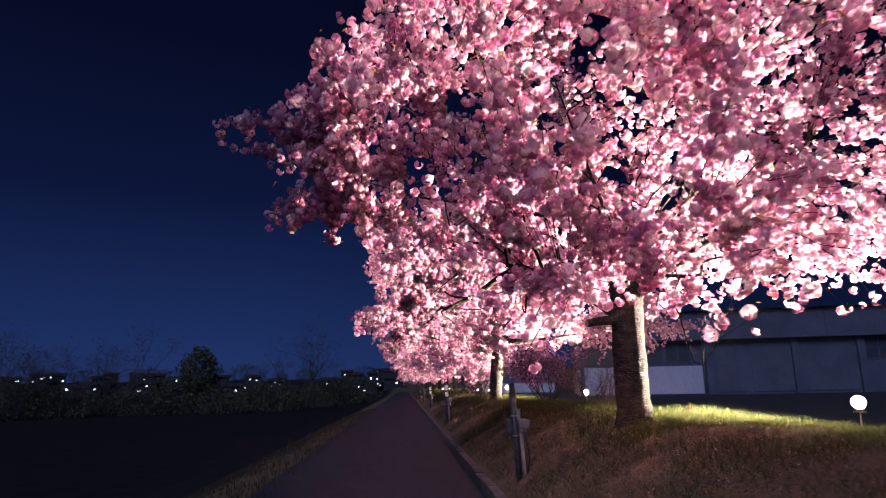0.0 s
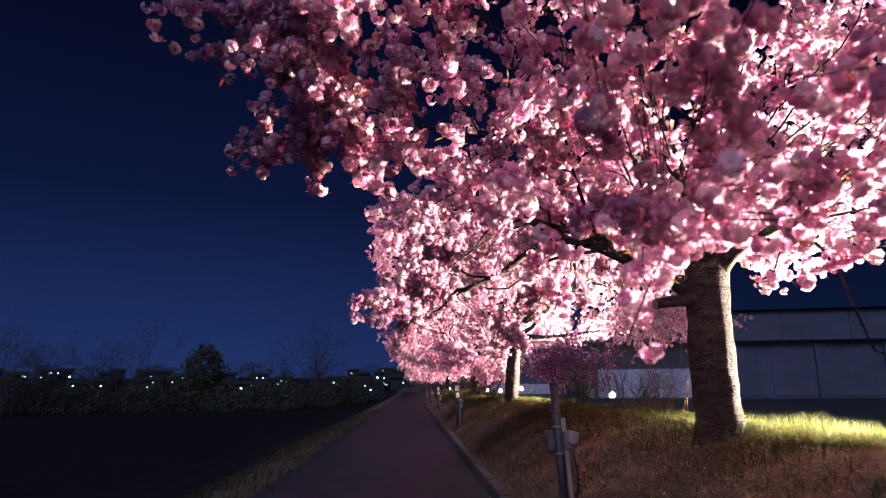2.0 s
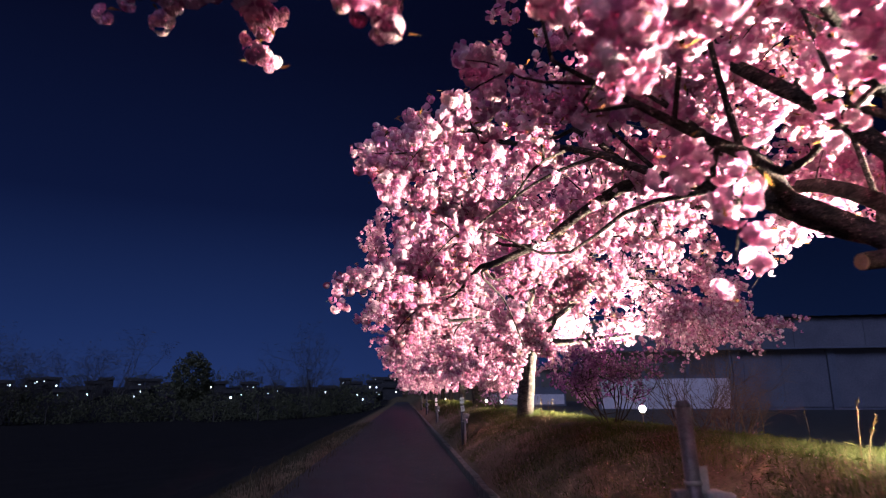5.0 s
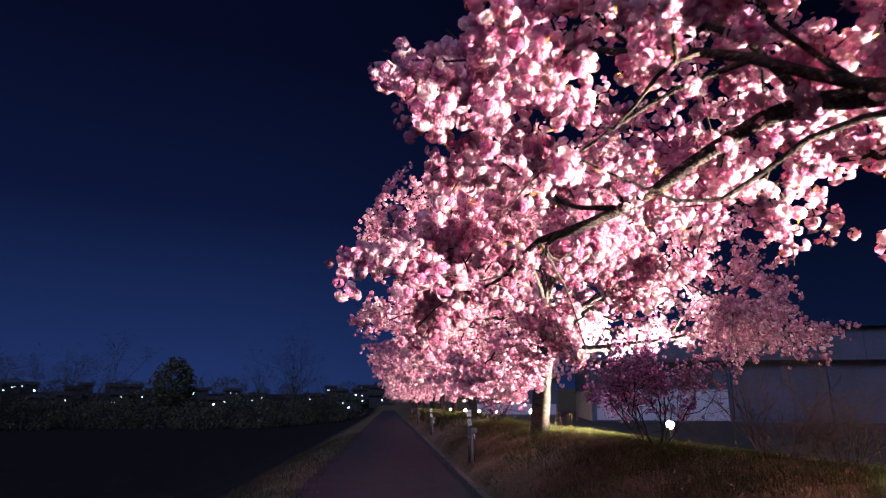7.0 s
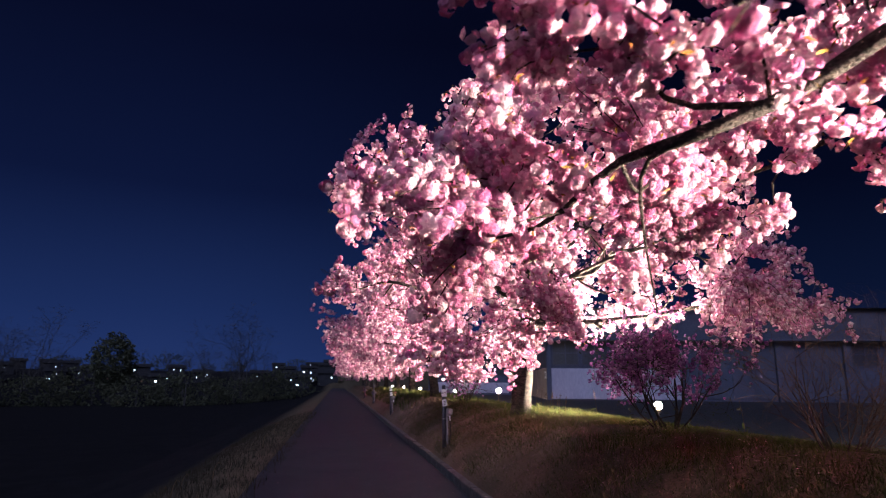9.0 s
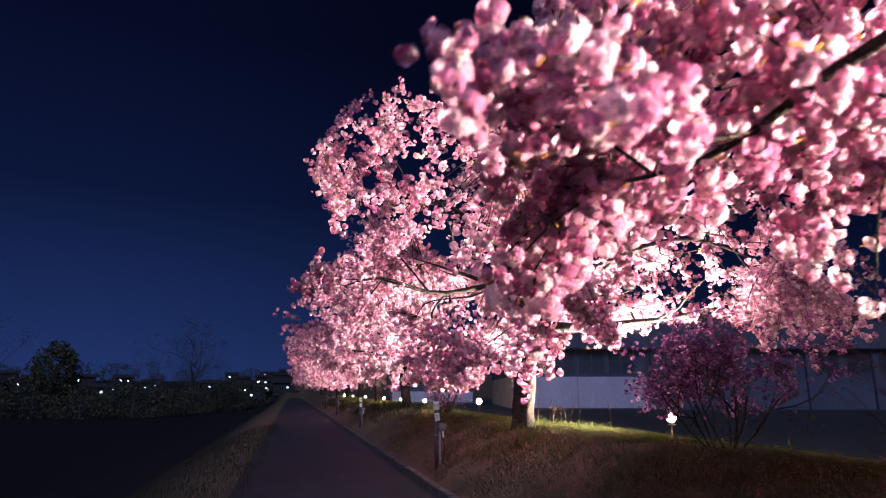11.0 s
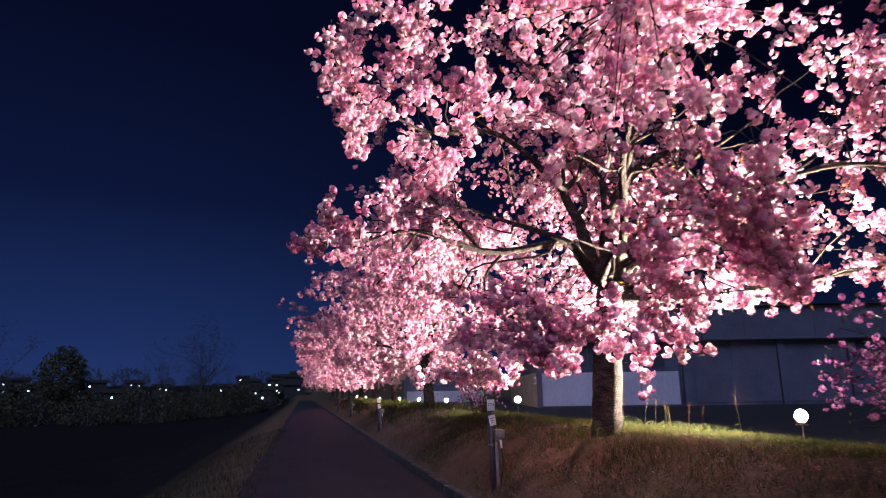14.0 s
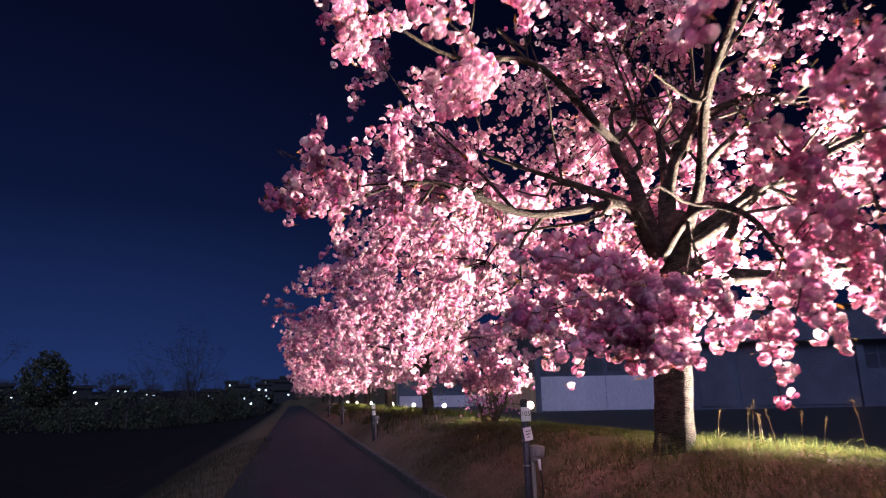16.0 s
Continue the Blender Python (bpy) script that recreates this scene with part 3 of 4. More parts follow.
old_cherry = cherry_tree(11, 3.04, 8.0, 1.5, 0.197, 4.5, 1.18, (1.7, 0.6), (-0.75, 0.5, 0.1), 7.1, POM_NEAR, 0.115, 640, 17, T1_LIMBS, (0.03, 0.0), True,
            "old cherry tree in full pink double bloom on the grass bank", [(-0.6, 2.5, 7.4, 10.8, 0.0, 2.5), (1.5, 3.6, 5.4, 8.3, 2.2, 3.5), (1.9, 3.4, 4.5, 7.6, 2.75, 3.5), (1.6, 3.5, 6.1, 8.5, 2.1, 3.5), (1.0, 4.5, 8.6, 13.0, 0.0, 2.6), (-0.8, 1.6, 10.6, 13.5, 0.0, 3.3), (1.2, 2.6, 5.0, 6.6, 1.7, 2.9), (2.0, 3.4, 4.2, 5.9, 1.2, 2.05)],
            [(2.5, 5.7, 2.5, 4, 0.2), (2.1, 5.2, 2.55, 5, 0.2), (-0.32, 10.9, 2.42, 4, 0.12), (-0.05, 10.95, 2.5, 4, 0.14), (0.02, 11.4, 2.58, 3, 0.17), (0.3, 11.4, 2.83, 3, 0.19), (0.55, 11.4, 2.87, 3, 0.19), (0.13, 12.2, 2.48, 4, 0.19), (0.39, 12.4, 2.3, 4, 0.19), (0.16, 12.25, 2.0, 4, 0.15),
             (0.66, 12.35, 2.24, 4, 0.13), (0.85, 12.3, 2.5, 2, 0.19), (0.94, 11.5, 2.71, 4, 0.19), (1.3, 12.2, 2.59, 6, 0.19), (1.63, 12.0, 2.64, 6, 0.19), (1.81, 11.8, 2.92, 6, 0.19), (2.03, 12.4, 2.48, 6, 0.19),
             (4.35, 6.9, 2.55, 2, 0.08), (4.7, 7.0, 2.8, 3, 0.12), (4.65, 7.0, 2.4, 3, 0.1), (5.05, 7.0, 2.6, 4, 0.14), (4.55, 7.0, 2.28, 2, 0.08), (4.9, 6.8, 2.08, 1, 0.04),
             (5.2, 6.7, 1.98, 1, 0.05), (5.3, 6.9, 2.35, 4, 0.15), (5.4, 7.0, 2.8, 5, 0.2), (3.5, 4.8, 2.75, 9, 0.28), (3.3, 5.0, 2.95, 8, 0.28),
             (1.15, 4.66, 1.52, 1, 0.02), (1.32, 4.9, 1.86, 1, 0.05), (1.5, 4.9, 2.0, 3, 0.14), (1.2, 5.2, 2.15, 3, 0.12), (1.7, 4.6, 1.9, 1, 0.10), (2.0, 5.0, 2.15, 5, 0.2),
             (-0.34, 6.6, 3.3, 5, 0.18), (-0.19, 6.7, 3.4, 5, 0.18), (-0.1, 6.6, 3.1, 7, 0.18), (0.1, 7.0, 3.0, 8, 0.18),
             (-0.7, 6.7, 3.9, 14, 0.3), (2.0, 10.8, 3.1, 12, 0.40), (1.5, 11.4, 3.15, 14, 0.40), (2.5, 10.2, 3.45, 14, 0.40),
             (1.9, 12.1, 3.05, 13, 0.40), (4.6, 10.0, 3.4, 16, 0.4), (5.2, 9.2, 3.9, 16, 0.4), (4.2, 10.5, 3.9, 16, 0.4), (0.47, 9.4, 3.57, 5, 0.24), (0.86, 9.4, 3.55, 5, 0.24), (1.21, 9.4, 3.46, 5, 0.24), (1.43, 9.2, 3.59, 5, 0.24), (1.93, 9.0, 3.45, 5, 0.24), (2.21, 9.0, 3.27, 5, 0.24),
             (2.33, 8.8, 3.3, 5, 0.24), (1.94, 9.6, 3.51, 5, 0.24), (0.1, 10.8, 3.19, 5, 0.24), (-0.04, 10.6, 3.2, 5, 0.24), (0.23, 10.8, 3.44, 5, 0.24),
             (0.39, 10.3, 3.45, 5, 0.2), (0.59, 10.2, 3.58, 5, 0.2), (0.39, 10.8, 3.44, 5, 0.2), (0.73, 10.6, 3.52, 5, 0.2), (0.45, 10.3, 3.7, 4, 0.2),
             (3.9, 8.6, 4.2, 9, 0.4), (4.6, 8.4, 4.4, 9, 0.4), (3.4, 8.8, 4.4, 9, 0.4),
             (2.6, 8.4, 4.0, 9, 0.4), (4.2, 7.4, 4.4, 9, 0.4), (5.0, 7.2, 4.2, 9, 0.4), (3.2, 7.4, 4.6, 9, 0.4),
             (2.5, 9.3, 3.6, 9, 0.4), (3.2, 9.2, 3.6, 9, 0.4), (4.0, 9.2, 3.6, 7, 0.4), (2.0, 8.8, 3.6, 9, 0.4), (1.6, 7.8, 3.3, 9, 0.35), (3.6, 9.8, 3.4, 8, 0.4), (3.4, 8.8, 4.1, 9, 0.4), (2.8, 9.4, 4.2, 12, 0.4),
             (1.3, 6.6, 2.85, 8, 0.25), (1.7, 6.9, 3.0, 8, 0.25), (1.0, 6.2, 2.95, 8, 0.25), (1.9, 6.6, 3.2, 8, 0.25),
             (1.7, 7.8, 5.8, 16, 0.45), (1.2, 7.6, 5.3, 12, 0.4), (2.2, 8.0, 6.2, 14, 0.45), (-0.65, 7.5, 3.35, 10, 0.28),
             (1.0, 12.4, 3.1, 8, 0.3), (0.6, 12.3, 2.9, 8, 0.25), (1.5, 12.4, 3.4, 10, 0.35), (0.3, 12.0, 3.1, 6, 0.25), (1.9, 12.6, 3.0, 8, 0.3), (1.2, 11.8, 3.5, 8, 0.3), (2.2, 12.2, 3.7, 10, 0.35),
             (2.2, 10.4, 4.1, 11, 0.4), (1.7, 9.8, 3.7, 9, 0.35), (2.9, 10.6, 3.8, 11, 0.4), (3.4, 10.2, 4.2, 11, 0.4), (0.5, 11.8, 3.2, 6, 0.22), (0.7, 11.9, 3.35, 8, 0.25), (0.9, 12.5, 3.7, 10, 0.3),
             (0.4, 8.0, 4.65, 13, 0.4), (0.5, 7.6, 4.2, 8, 0.3), (0.25, 9.6, 3.3, 5, 0.18), (0.3, 9.9, 3.05, 5, 0.18), (4.4, 9.3, 2.85, 5, 0.3), (5.0, 9.5, 2.9, 5, 0.3), (4.0, 9.5, 2.95, 5, 0.3)], (0.27, 0.33), True, (-0.05, 8.4, 12.2))


def pruned_stub(tree, a, b, r):
    """A sawn-off limb with a pale cut face."""
    t = Tubes()
    t.add(bent([a, (np.array(a) + b) / 2 + (0, 0, 0.01), b], 8), np.linspace(r * 1.3, r, 8), 12, 0.12)
    ob = place("pruned_stub", t.mesh("pruned_stub"), BARK, tree, "", True)
    bm = bmesh.new()
    d = (Vector(b) - Vector(a)).normalized()
    rod(bm, Vector(b) - d * 0.01, Vector(b) + d * 0.004, r * 0.98, r * 0.9, 14)
    part("cut_face", bm, CUT_WOOD, ob, "pale weathered sawn face")


pruned_stub(old_cherry, (-0.12, -0.05, 1.22), (-0.50, -0.12, 1.18), 0.044)
cherry_tree(23, 3.15, 20.1, 2.15, 0.19, 4.5, 1.05, (1.7, 1.5), (-0.5, -0.5, -0.5), 7.6, POM_NEAR, 0.102, 740, 18, T2_LIMBS, (0.24, 0.0), True,
            "spreading cherry tree in pink double bloom beside a numbered post", [(0.9, 3.6, 16.0, 20.3, 2.42, 4.3), (3.4, 5.4, 16.8, 19.5, 2.2, 3.5)],
            [(2.4, 17.4, 1.98, 8, 0.25), (1.5, 17.1, 2.06, 10, 0.26), (0.9, 17.8, 2.3, 18, 0.3), (4.6, 21.8, 3.6, 20, 0.4), (5.2, 22.6, 4.2, 20, 0.4), (4.0, 22.5, 3.9, 20, 0.4),
             (5.8, 21.2, 3.6, 20, 0.4), (4.8, 22.3, 4.8, 20, 0.4), (3.6, 21.8, 4.6, 12, 0.4), (4.4, 21.6, 4.4, 12, 0.4), (5.4, 21.8, 4.6, 12, 0.4), (6.2, 21.0, 4.4, 12, 0.4),
             (5.0, 21.0, 3.6, 12, 0.4), (3.0, 22.0, 4.3, 12, 0.4), (1.01, 15.8, 2.91, 6, 0.24), (1.44, 16.0, 2.8, 6, 0.24), (1.72, 15.9, 2.97, 6, 0.24), (2.32, 16.2, 2.85, 6, 0.24), (2.16, 15.8, 3.12, 6, 0.24), (1.67, 15.8, 3.19, 6, 0.24), (2.43, 16.0, 2.88, 6, 0.24),
             (-0.16, 19.0, 3.67, 5, 0.24), (-0.05, 19.0, 3.27, 5, 0.24), (-0.25, 18.5, 4.49, 5, 0.24), (0.05, 18.7, 5.0, 6, 0.25), (0.05, 18.6, 5.3, 6, 0.25), (-0.41, 19.5, 3.08, 5, 0.24),
             (4.0, 20.8, 5.2, 9, 0.4), (4.8, 20.6, 5.0, 9, 0.4), (5.6, 20.4, 4.6, 9, 0.4), (6.4, 20.2, 4.2, 9, 0.4), (5.2, 19.4, 4.2, 9, 0.4), (6.0, 19.0, 3.8, 9, 0.4),
             (4.4, 19.6, 5.2, 9, 0.4), (4.7, 15.8, 2.4, 9, 0.3), (5.3, 15.8, 2.5, 11, 0.3), (5.9, 15.9, 2.45, 11, 0.3), (5.0, 16.2, 2.9, 9, 0.3), (5.7, 16.2, 2.9, 11, 0.3),
             (6.6, 18.6, 2.75, 9, 0.3), (7.3, 18.6, 2.7, 9, 0.3), (7.9, 18.5, 2.75, 8, 0.28), (8.5, 18.4, 2.85, 6, 0.22), (9.0, 18.3, 2.95, 4, 0.18), (7.0, 18.2, 3.3, 9, 0.35), (7.7, 18.2, 3.4, 7, 0.3), (6.4, 18.0, 3.6, 9, 0.4), (6.2, 17.0, 2.5, 8, 0.3), (6.8, 17.2, 2.6, 7, 0.3),
             (4.0, 21.4, 3.5, 12, 0.4), (4.9, 21.6, 3.2, 12, 0.4), (5.6, 21.4, 3.0, 12, 0.35), (6.3, 21.2, 3.2, 10, 0.35), (3.4, 21.6, 3.7, 12, 0.4), (2.6, 21.4, 3.6, 10, 0.4), (4.6, 20.9, 4.2, 10, 0.35), (5.6, 20.8, 3.9, 10, 0.35)], (0.40, 0.50), near_to=18.4)
cherry_tree(37, 3.6, 34.3, 1.6, 0.19, 4.8, 1.0, (1.4, 1.4), (-1.5, -1.5, -1.5), 7.4, POM_MID, 0.19, 500, 12, (), (-0.1, 0), False, "floodlit cherry tree in pink bloom farther along the bank")
cherry_tree(41, 3.9, 45.0, 1.6, 0.2, 4.9, 1.0, (1.2, 1.2), (-1.5, -1.5, -1.5), 7.2, POM_MID, 0.21, 420, 11, (), (0, 0), False, "floodlit cherry tree in pink bloom farther along the bank")
far_b = cherry_tree(53, 3.9, 54.5, 1.6, 0.2, 4.9, 1.0, (1.0, 1.0), (-1.5, -1.5, -1.5), 7.2, POM_FAR, 0.30, 200, 8, (), (0.05, 0), False, "distant cherry tree in pink bloom in the floodlit row")
copy_thing(far_b, pose(3.15, -4.2, ground_z(3.15, -4.2) - 0.05, 0, 0, 20))
copy_thing(far_b, pose(3.15, -16.4, ground_z(3.15, -16.4) - 0.05, 0, 0, 200))
for k, yy in enumerate((65.0, 77.0, 90.0, 103.0, 116.0)):
    copy_thing(far_b, pose(3.9, yy, ground_z(3.9, yy) - 0.05, 0, 0, 70 + 67 * k))


# ---- floodlights ----
def flood_light(x, y, share=1.0, rise=4.5):
    gz = ground_z(x, y)
    lamp = tagged(new("flood_light"), "small white floodlight on a ground spike, switched on", "lamp", "floodlights along the trees")
    lamp.location = (x, y, gz)
    bm = bmesh.new()
    rod(bm, (0, 0, -0.1), (0, 0, 0.33), 0.010)
    part("spike", bm, SPIKE_GREY, lamp, "", True)
    bm = bmesh.new()
    box(bm, (0.02, 0.15, 0.016), pose(0, 0, 0.315, 0, 8, 35), 0.004)
    part("bracket", bm, SPIKE_GREY, lamp)
    bm = bmesh.new()
    rod(bm, (0, 0, 0.325), (0, 0, 0.350), 0.03, 0.068, 20)
    part("housing", bm, SPIKE_GREY, lamp, "", True)
    bm = bmesh.new()
    bmesh.ops.create_uvsphere(bm, u_segments=18, v_segments=12, radius=0.082, matrix=pose(0, 0, 0.430))
    lens = part("lens", bm, LAMP_GLASS, lamp, "glowing warm white lens", True)
    lens.visible_shadow = False
    data = bpy.data.lights.new("flood", "SPOT")
    data.energy, data.color, data.spot_size, data.spot_blend, data.shadow_soft_size = LAMP_WATTS * share, LAMP_COLOUR, radians(136), 1.0, 0.05
    new("flood_beam", data).matrix_world = look((x, y, gz + 0.43), (x - 3.2, y - 0.3, gz + rise))
    spill = bpy.data.lights.new("spill", "POINT")
    spill.energy, spill.color, spill.shadow_soft_size = SPILL_WATTS * share, LAMP_COLOUR, 0.04
    new("lens_glow", spill).location = (x, y, gz + 0.43)


for xx, yy in LAMPS_AT:
    flood_light(xx, yy, 1.0 if yy < 25 else 0.5, 3.4 if yy == 8.5 else 4.5)


# ---- marker posts with sockets ----
def bar_text(name, text, size, m, mat, parent):
    c = bpy.data.curves.new(name, "FONT")
    c.body, c.size, c.align_x, c.align_y, c.extrude = text, size, "CENTER", "CENTER", 0.0006
    c.materials.append(mat)
    ob = new(name, c)
    ob.parent = parent
    ob.matrix_local = m
    return ob


def socket_post(x, y, height, lean, style, label):
    gz = ground_z(x, y)
    post = tagged(new("socket_post"), label, "post", "socket posts along the path")
    post.matrix_world = pose(x, y, gz, 0, lean, 0)
    bm = bmesh.new()
    rod(bm, (0, 0, -0.25), (0, 0, height), 0.036, 0.036, 18)
    part("pole", bm, STEEL, post, "", True)
    bm = bmesh.new()
    rod(bm, (0, 0, height), (0, 0, height + 0.03), 0.039, 0.026, 18)
    part("cap", bm, STEEL, post, "", True)
    bm = bmesh.new()
    rod(bm, (0.062, 0.01, -0.25), (0.062, 0.01, height * 0.52), 0.021, 0.021, 12)
    part("conduit", bm, GREY_PLASTIC, post, "", True)
    bm = bmesh.new()
    box(bm, (0.085, 0.085, 0.15), pose(0.085, -0.01, height * 0.56), 0.016)
    box_part = part("socket_box", bm, GREY_PLASTIC, post, "grey weatherproof socket box", True)
    bm = bmesh.new()
    box(bm, (0.10, 0.055, 0.11), pose(0.11, -0.055, height * 0.575, 0, 10, 0), 0.02)
    part("hood", bm, GREY_PLASTIC, box_part, "", True)
    bm = bmesh.new()
    rod(bm, (0.10, -0.06, height * 0.51), (0.105, -0.065, height * 0.42), 0.015, 0.011, 10)
    part("plug", bm, SIGN_WHITE if style else STEEL, box_part, "", True)
    t = Tubes()
    t.add(bent([(0.105, -0.065, height * 0.42), (0.12, -0.06, height * 0.25), (0.10, -0.03, 0.1), (0.08, 0.0, -0.05)], 10), np.full(10, 0.006), 6)
    place("cable", t.mesh("cable"), INK, box_part, "", True)
    for h in (0.45, 0.66):
        bm = bmesh.new()
        rod(bm, (0, 0, height * h), (0, 0, height * h + 0.018), 0.041, 0.041, 18)
        part("clamp", bm, GREY_PLASTIC, post, "", True)
    if style:
        bm = bmesh.new()
        box(bm, (0.098, 0.004, 0.135), pose(0, -0.043, height - 0.115), 0.0015)
        plate = part("number_plate", bm, SIGN_WHITE, post, "white plate with black number")
        bar_text("number", "105", 0.062, pose(0, -0.0462, height - 0.112, 90, 0, 0), INK, plate)
        bm = bmesh.new()
        box(bm, (0.085, 0.004, 0.125), pose(0.01, -0.044, height - 0.30, 0, -9, 0), 0.0015)
        low = part("notice_plate", bm, SIGN_WHITE, post, "small tilted weathered notice")
        bm = bmesh.new()
        for k in range(3):
            box(bm, (0.055 - 0.012 * k, 0.002, 0.010), pose(0.01, -0.0472, height - 0.275 - 0.027 * k, 0, -9, 0))
        part("print", bm, GREY_PLASTIC, low)
    else:
        bm = bmesh.new()
        box(bm, (0.045, 0.004, 0.12), pose(0.045, -0.02, height - 0.33, 0, 0, 0), 0.0015)
        part("notice_plate", bm, GREY_PLASTIC, post, "narrow pale grey label")
        bm = bmesh.new()
        box(bm, (0.07, 0.07, 0.17), pose(-0.068, 0.0, height * 0.56), 0.01)
        part("junction_box", bm, STEEL, post)
    return post


socket_post(1.72, 8.05, 1.03, -3.0, 0, "leaning dark steel post with grey socket box beside the path")
socket_post(1.72, 20.35, 1.10, -1.0, 1, "dark steel post with a white number plate and socket box")
for yy in (32.8, 45.2, 57.5):
    socket_post(1.72, yy, 1.05, 1.0 if yy > 40 else -1.0, 1 if yy < 40 else 0, "dark steel socket post farther along the path")


# ---- shrubs ----
def twiggy(rng, stems, height, spread, depth, r0, rise=0.0):
    """Bare stems that fork upward. Returns tubes and the tips."""
    made, tips = [], []

    def grow(p, d, ln, r, lvl):
        tb = made[-1]
        pts = [p]
        for _ in range(5):
            d = d + rng.normal(0, 0.13, 3) + (0, 0, 0.03)
            d = d / np.linalg.norm(d)
            pts.append(pts[-1] + d * ln / 5)
        tb.add(np.array(pts), np.linspace(r, r * 0.55, 6), 5 if lvl == 0 else 3)
        if lvl >= depth:
            tips.append(pts[-1])
            tips.append(pts[3])
            return
        for _ in range(rng.integers(2, 4)):
            k = rng.integers(2, 6)
            dd = d + rng.normal(0, 0.55, 3) + (0, 0, rise)
            grow(pts[k], dd / np.linalg.norm(dd), ln * rng.uniform(0.55, 0.8), r * 0.55, lvl + 1)

    for k in range(stems):
        made.append(Tubes())
        a = rng.uniform(0, 6.28)
        d = np.array([math.cos(a) * spread, math.sin(a) * spread, 1.0]) * rng.uniform(0.8, 1.2)
        grow(np.array([math.cos(a) * 0.1, math.sin(a) * 0.1, -0.08]), d / np.linalg.norm(d), height * rng.uniform(0.4, 0.55), r0, 0)
    return made, np.array(tips)


def flower_shrub(seed, x, y, height, spread, n_flowers, size, name, label, bloom=None):
    rng = np.random.default_rng(seed)
    s = tagged(new(name), label, "tree" if bloom else "shrub")
    s.location = (x, y, ground_z(x, y))
    made, tips = twiggy(rng, 9, height, spread, 3, 0.014)
    for tb in made:
        place("stem", tb.mesh("stem"), TWIG, s, "", True)
    ends = tips[tips[:, 2] > (0.48 if bloom else 0.22) * tips[:, 2].max()]
    at = ends[rng.integers(0, len(ends), n_flowers)] + rng.normal(0, 0.06, (n_flowers, 3))
    v, q = scatter(rng, POM_MID, at, rng.uniform(0.7, 1.3, n_flowers) * size)
    tagged(place("blossom", quads("blossom", v, q), bloom or PURPLE, s, "pale pink blossom" if bloom else "magenta purple blossom", True), kind="stuff")
    at = tips[rng.integers(0, len(tips), n_flowers)] + rng.normal(0, 0.08, (n_flowers, 3))
    v, q = scatter(rng, LEAF, at, rng.uniform(0.04, 0.09, n_flowers))
    tagged(place("foliage", quads("foliage", v, q), SHRUB_LEAF, s), kind="stuff")
    return s


flower_shrub(61, 3.75, 15.6, 1.75, 0.55, 1500, 0.060, "azalea_shrub", "broad loose azalea shrub with magenta flowers on the bank")
flower_shrub(67, 3.35, 26.9, 0.85, 0.30, 170, 0.060, "azalea_shrub", "small azalea shrub with magenta flowers under a young cherry")
flower_shrub(69, 3.5, 27.3, 1.45, 0.36, 900, 0.110, "young_cherry", "young slender cherry with pale pink blossom beside a floodlight", PETAL)


DRY_STEM = surface("dry_stem", (0.06, 0.040, 0.036), (0.15, 0.105, 0.092), 20, 0.95, 0.3, None, 0, 0.06)


def bare_shrub(seed, x, y, height, spread, stems, label):
    rng = np.random.default_rng(seed)
    s = tagged(new("bare_shrub"), label, "shrub")
    s.location = (x, y, ground_z(x, y))
    made, _ = twiggy(rng, stems, height, spread, 4, 0.007)
    for tb in made:
        place("stem", tb.mesh("stem"), DRY_STEM, s, "", True)
    return s


bare_shrub(71, 3.9, 13.0, 1.7, 0.55, 14, "leafless grey shrub with many thin forking stems")
bare_shrub(73, 4.5, 13.6, 1.5, 0.6, 12, "leafless grey shrub with many thin forking stems")


bare_shrub(75, 4.25, 12.5, 0.75, 0.35, 22, "low thicket of reddish dry stalks at the foot of the shrubs")


# ---- tall dry weeds by the trunks ----
def dry_weed(seed, x, y, h):
    rng = np.random.default_rng(seed)
    w = tagged(new("dry_weed"), "tall straw-coloured dry weed stalk in the grass", "weed", "dry weeds by the trunks")
    w.location = (x, y, ground_z(x, y) - 0.03)
    lean = rng.normal(0, 0.10, 2) * h
    row = bent([(0, 0, 0), (lean[0] * 0.3, lean[1] * 0.3, h * 0.55), (lean[0], lean[1], h)], 9)
    t = Tubes()
    t.add(row, np.linspace(0.005, 0.002, 9), 5)
    place("stalk", t.mesh("stalk"), STRAW, w, "", True)
    n = 60
    s = rng.uniform(0.70, 1.0, n)
    at = np.array([np.interp(s, np.linspace(0, 1, 9), row[:, k]) for k in range(3)]).T + rng.normal(0, 0.005, (n, 3))
    v, q = scatter(rng, LEAF, at, rng.uniform(0.012, 0.026, n))
    place("seed_head", quads("seed_head", v, q), STRAW, w)
    n = 5
    at = np.array([np.interp(rng.uniform(0.02, 0.35, n), np.linspace(0, 1, 9), row[:, k]) for k in range(3)]).T
    v, q = scatter(rng, LEAF, at, rng.uniform(0.07, 0.14, n))
    place("foliage", quads("foliage", v, q), GRASS, w)


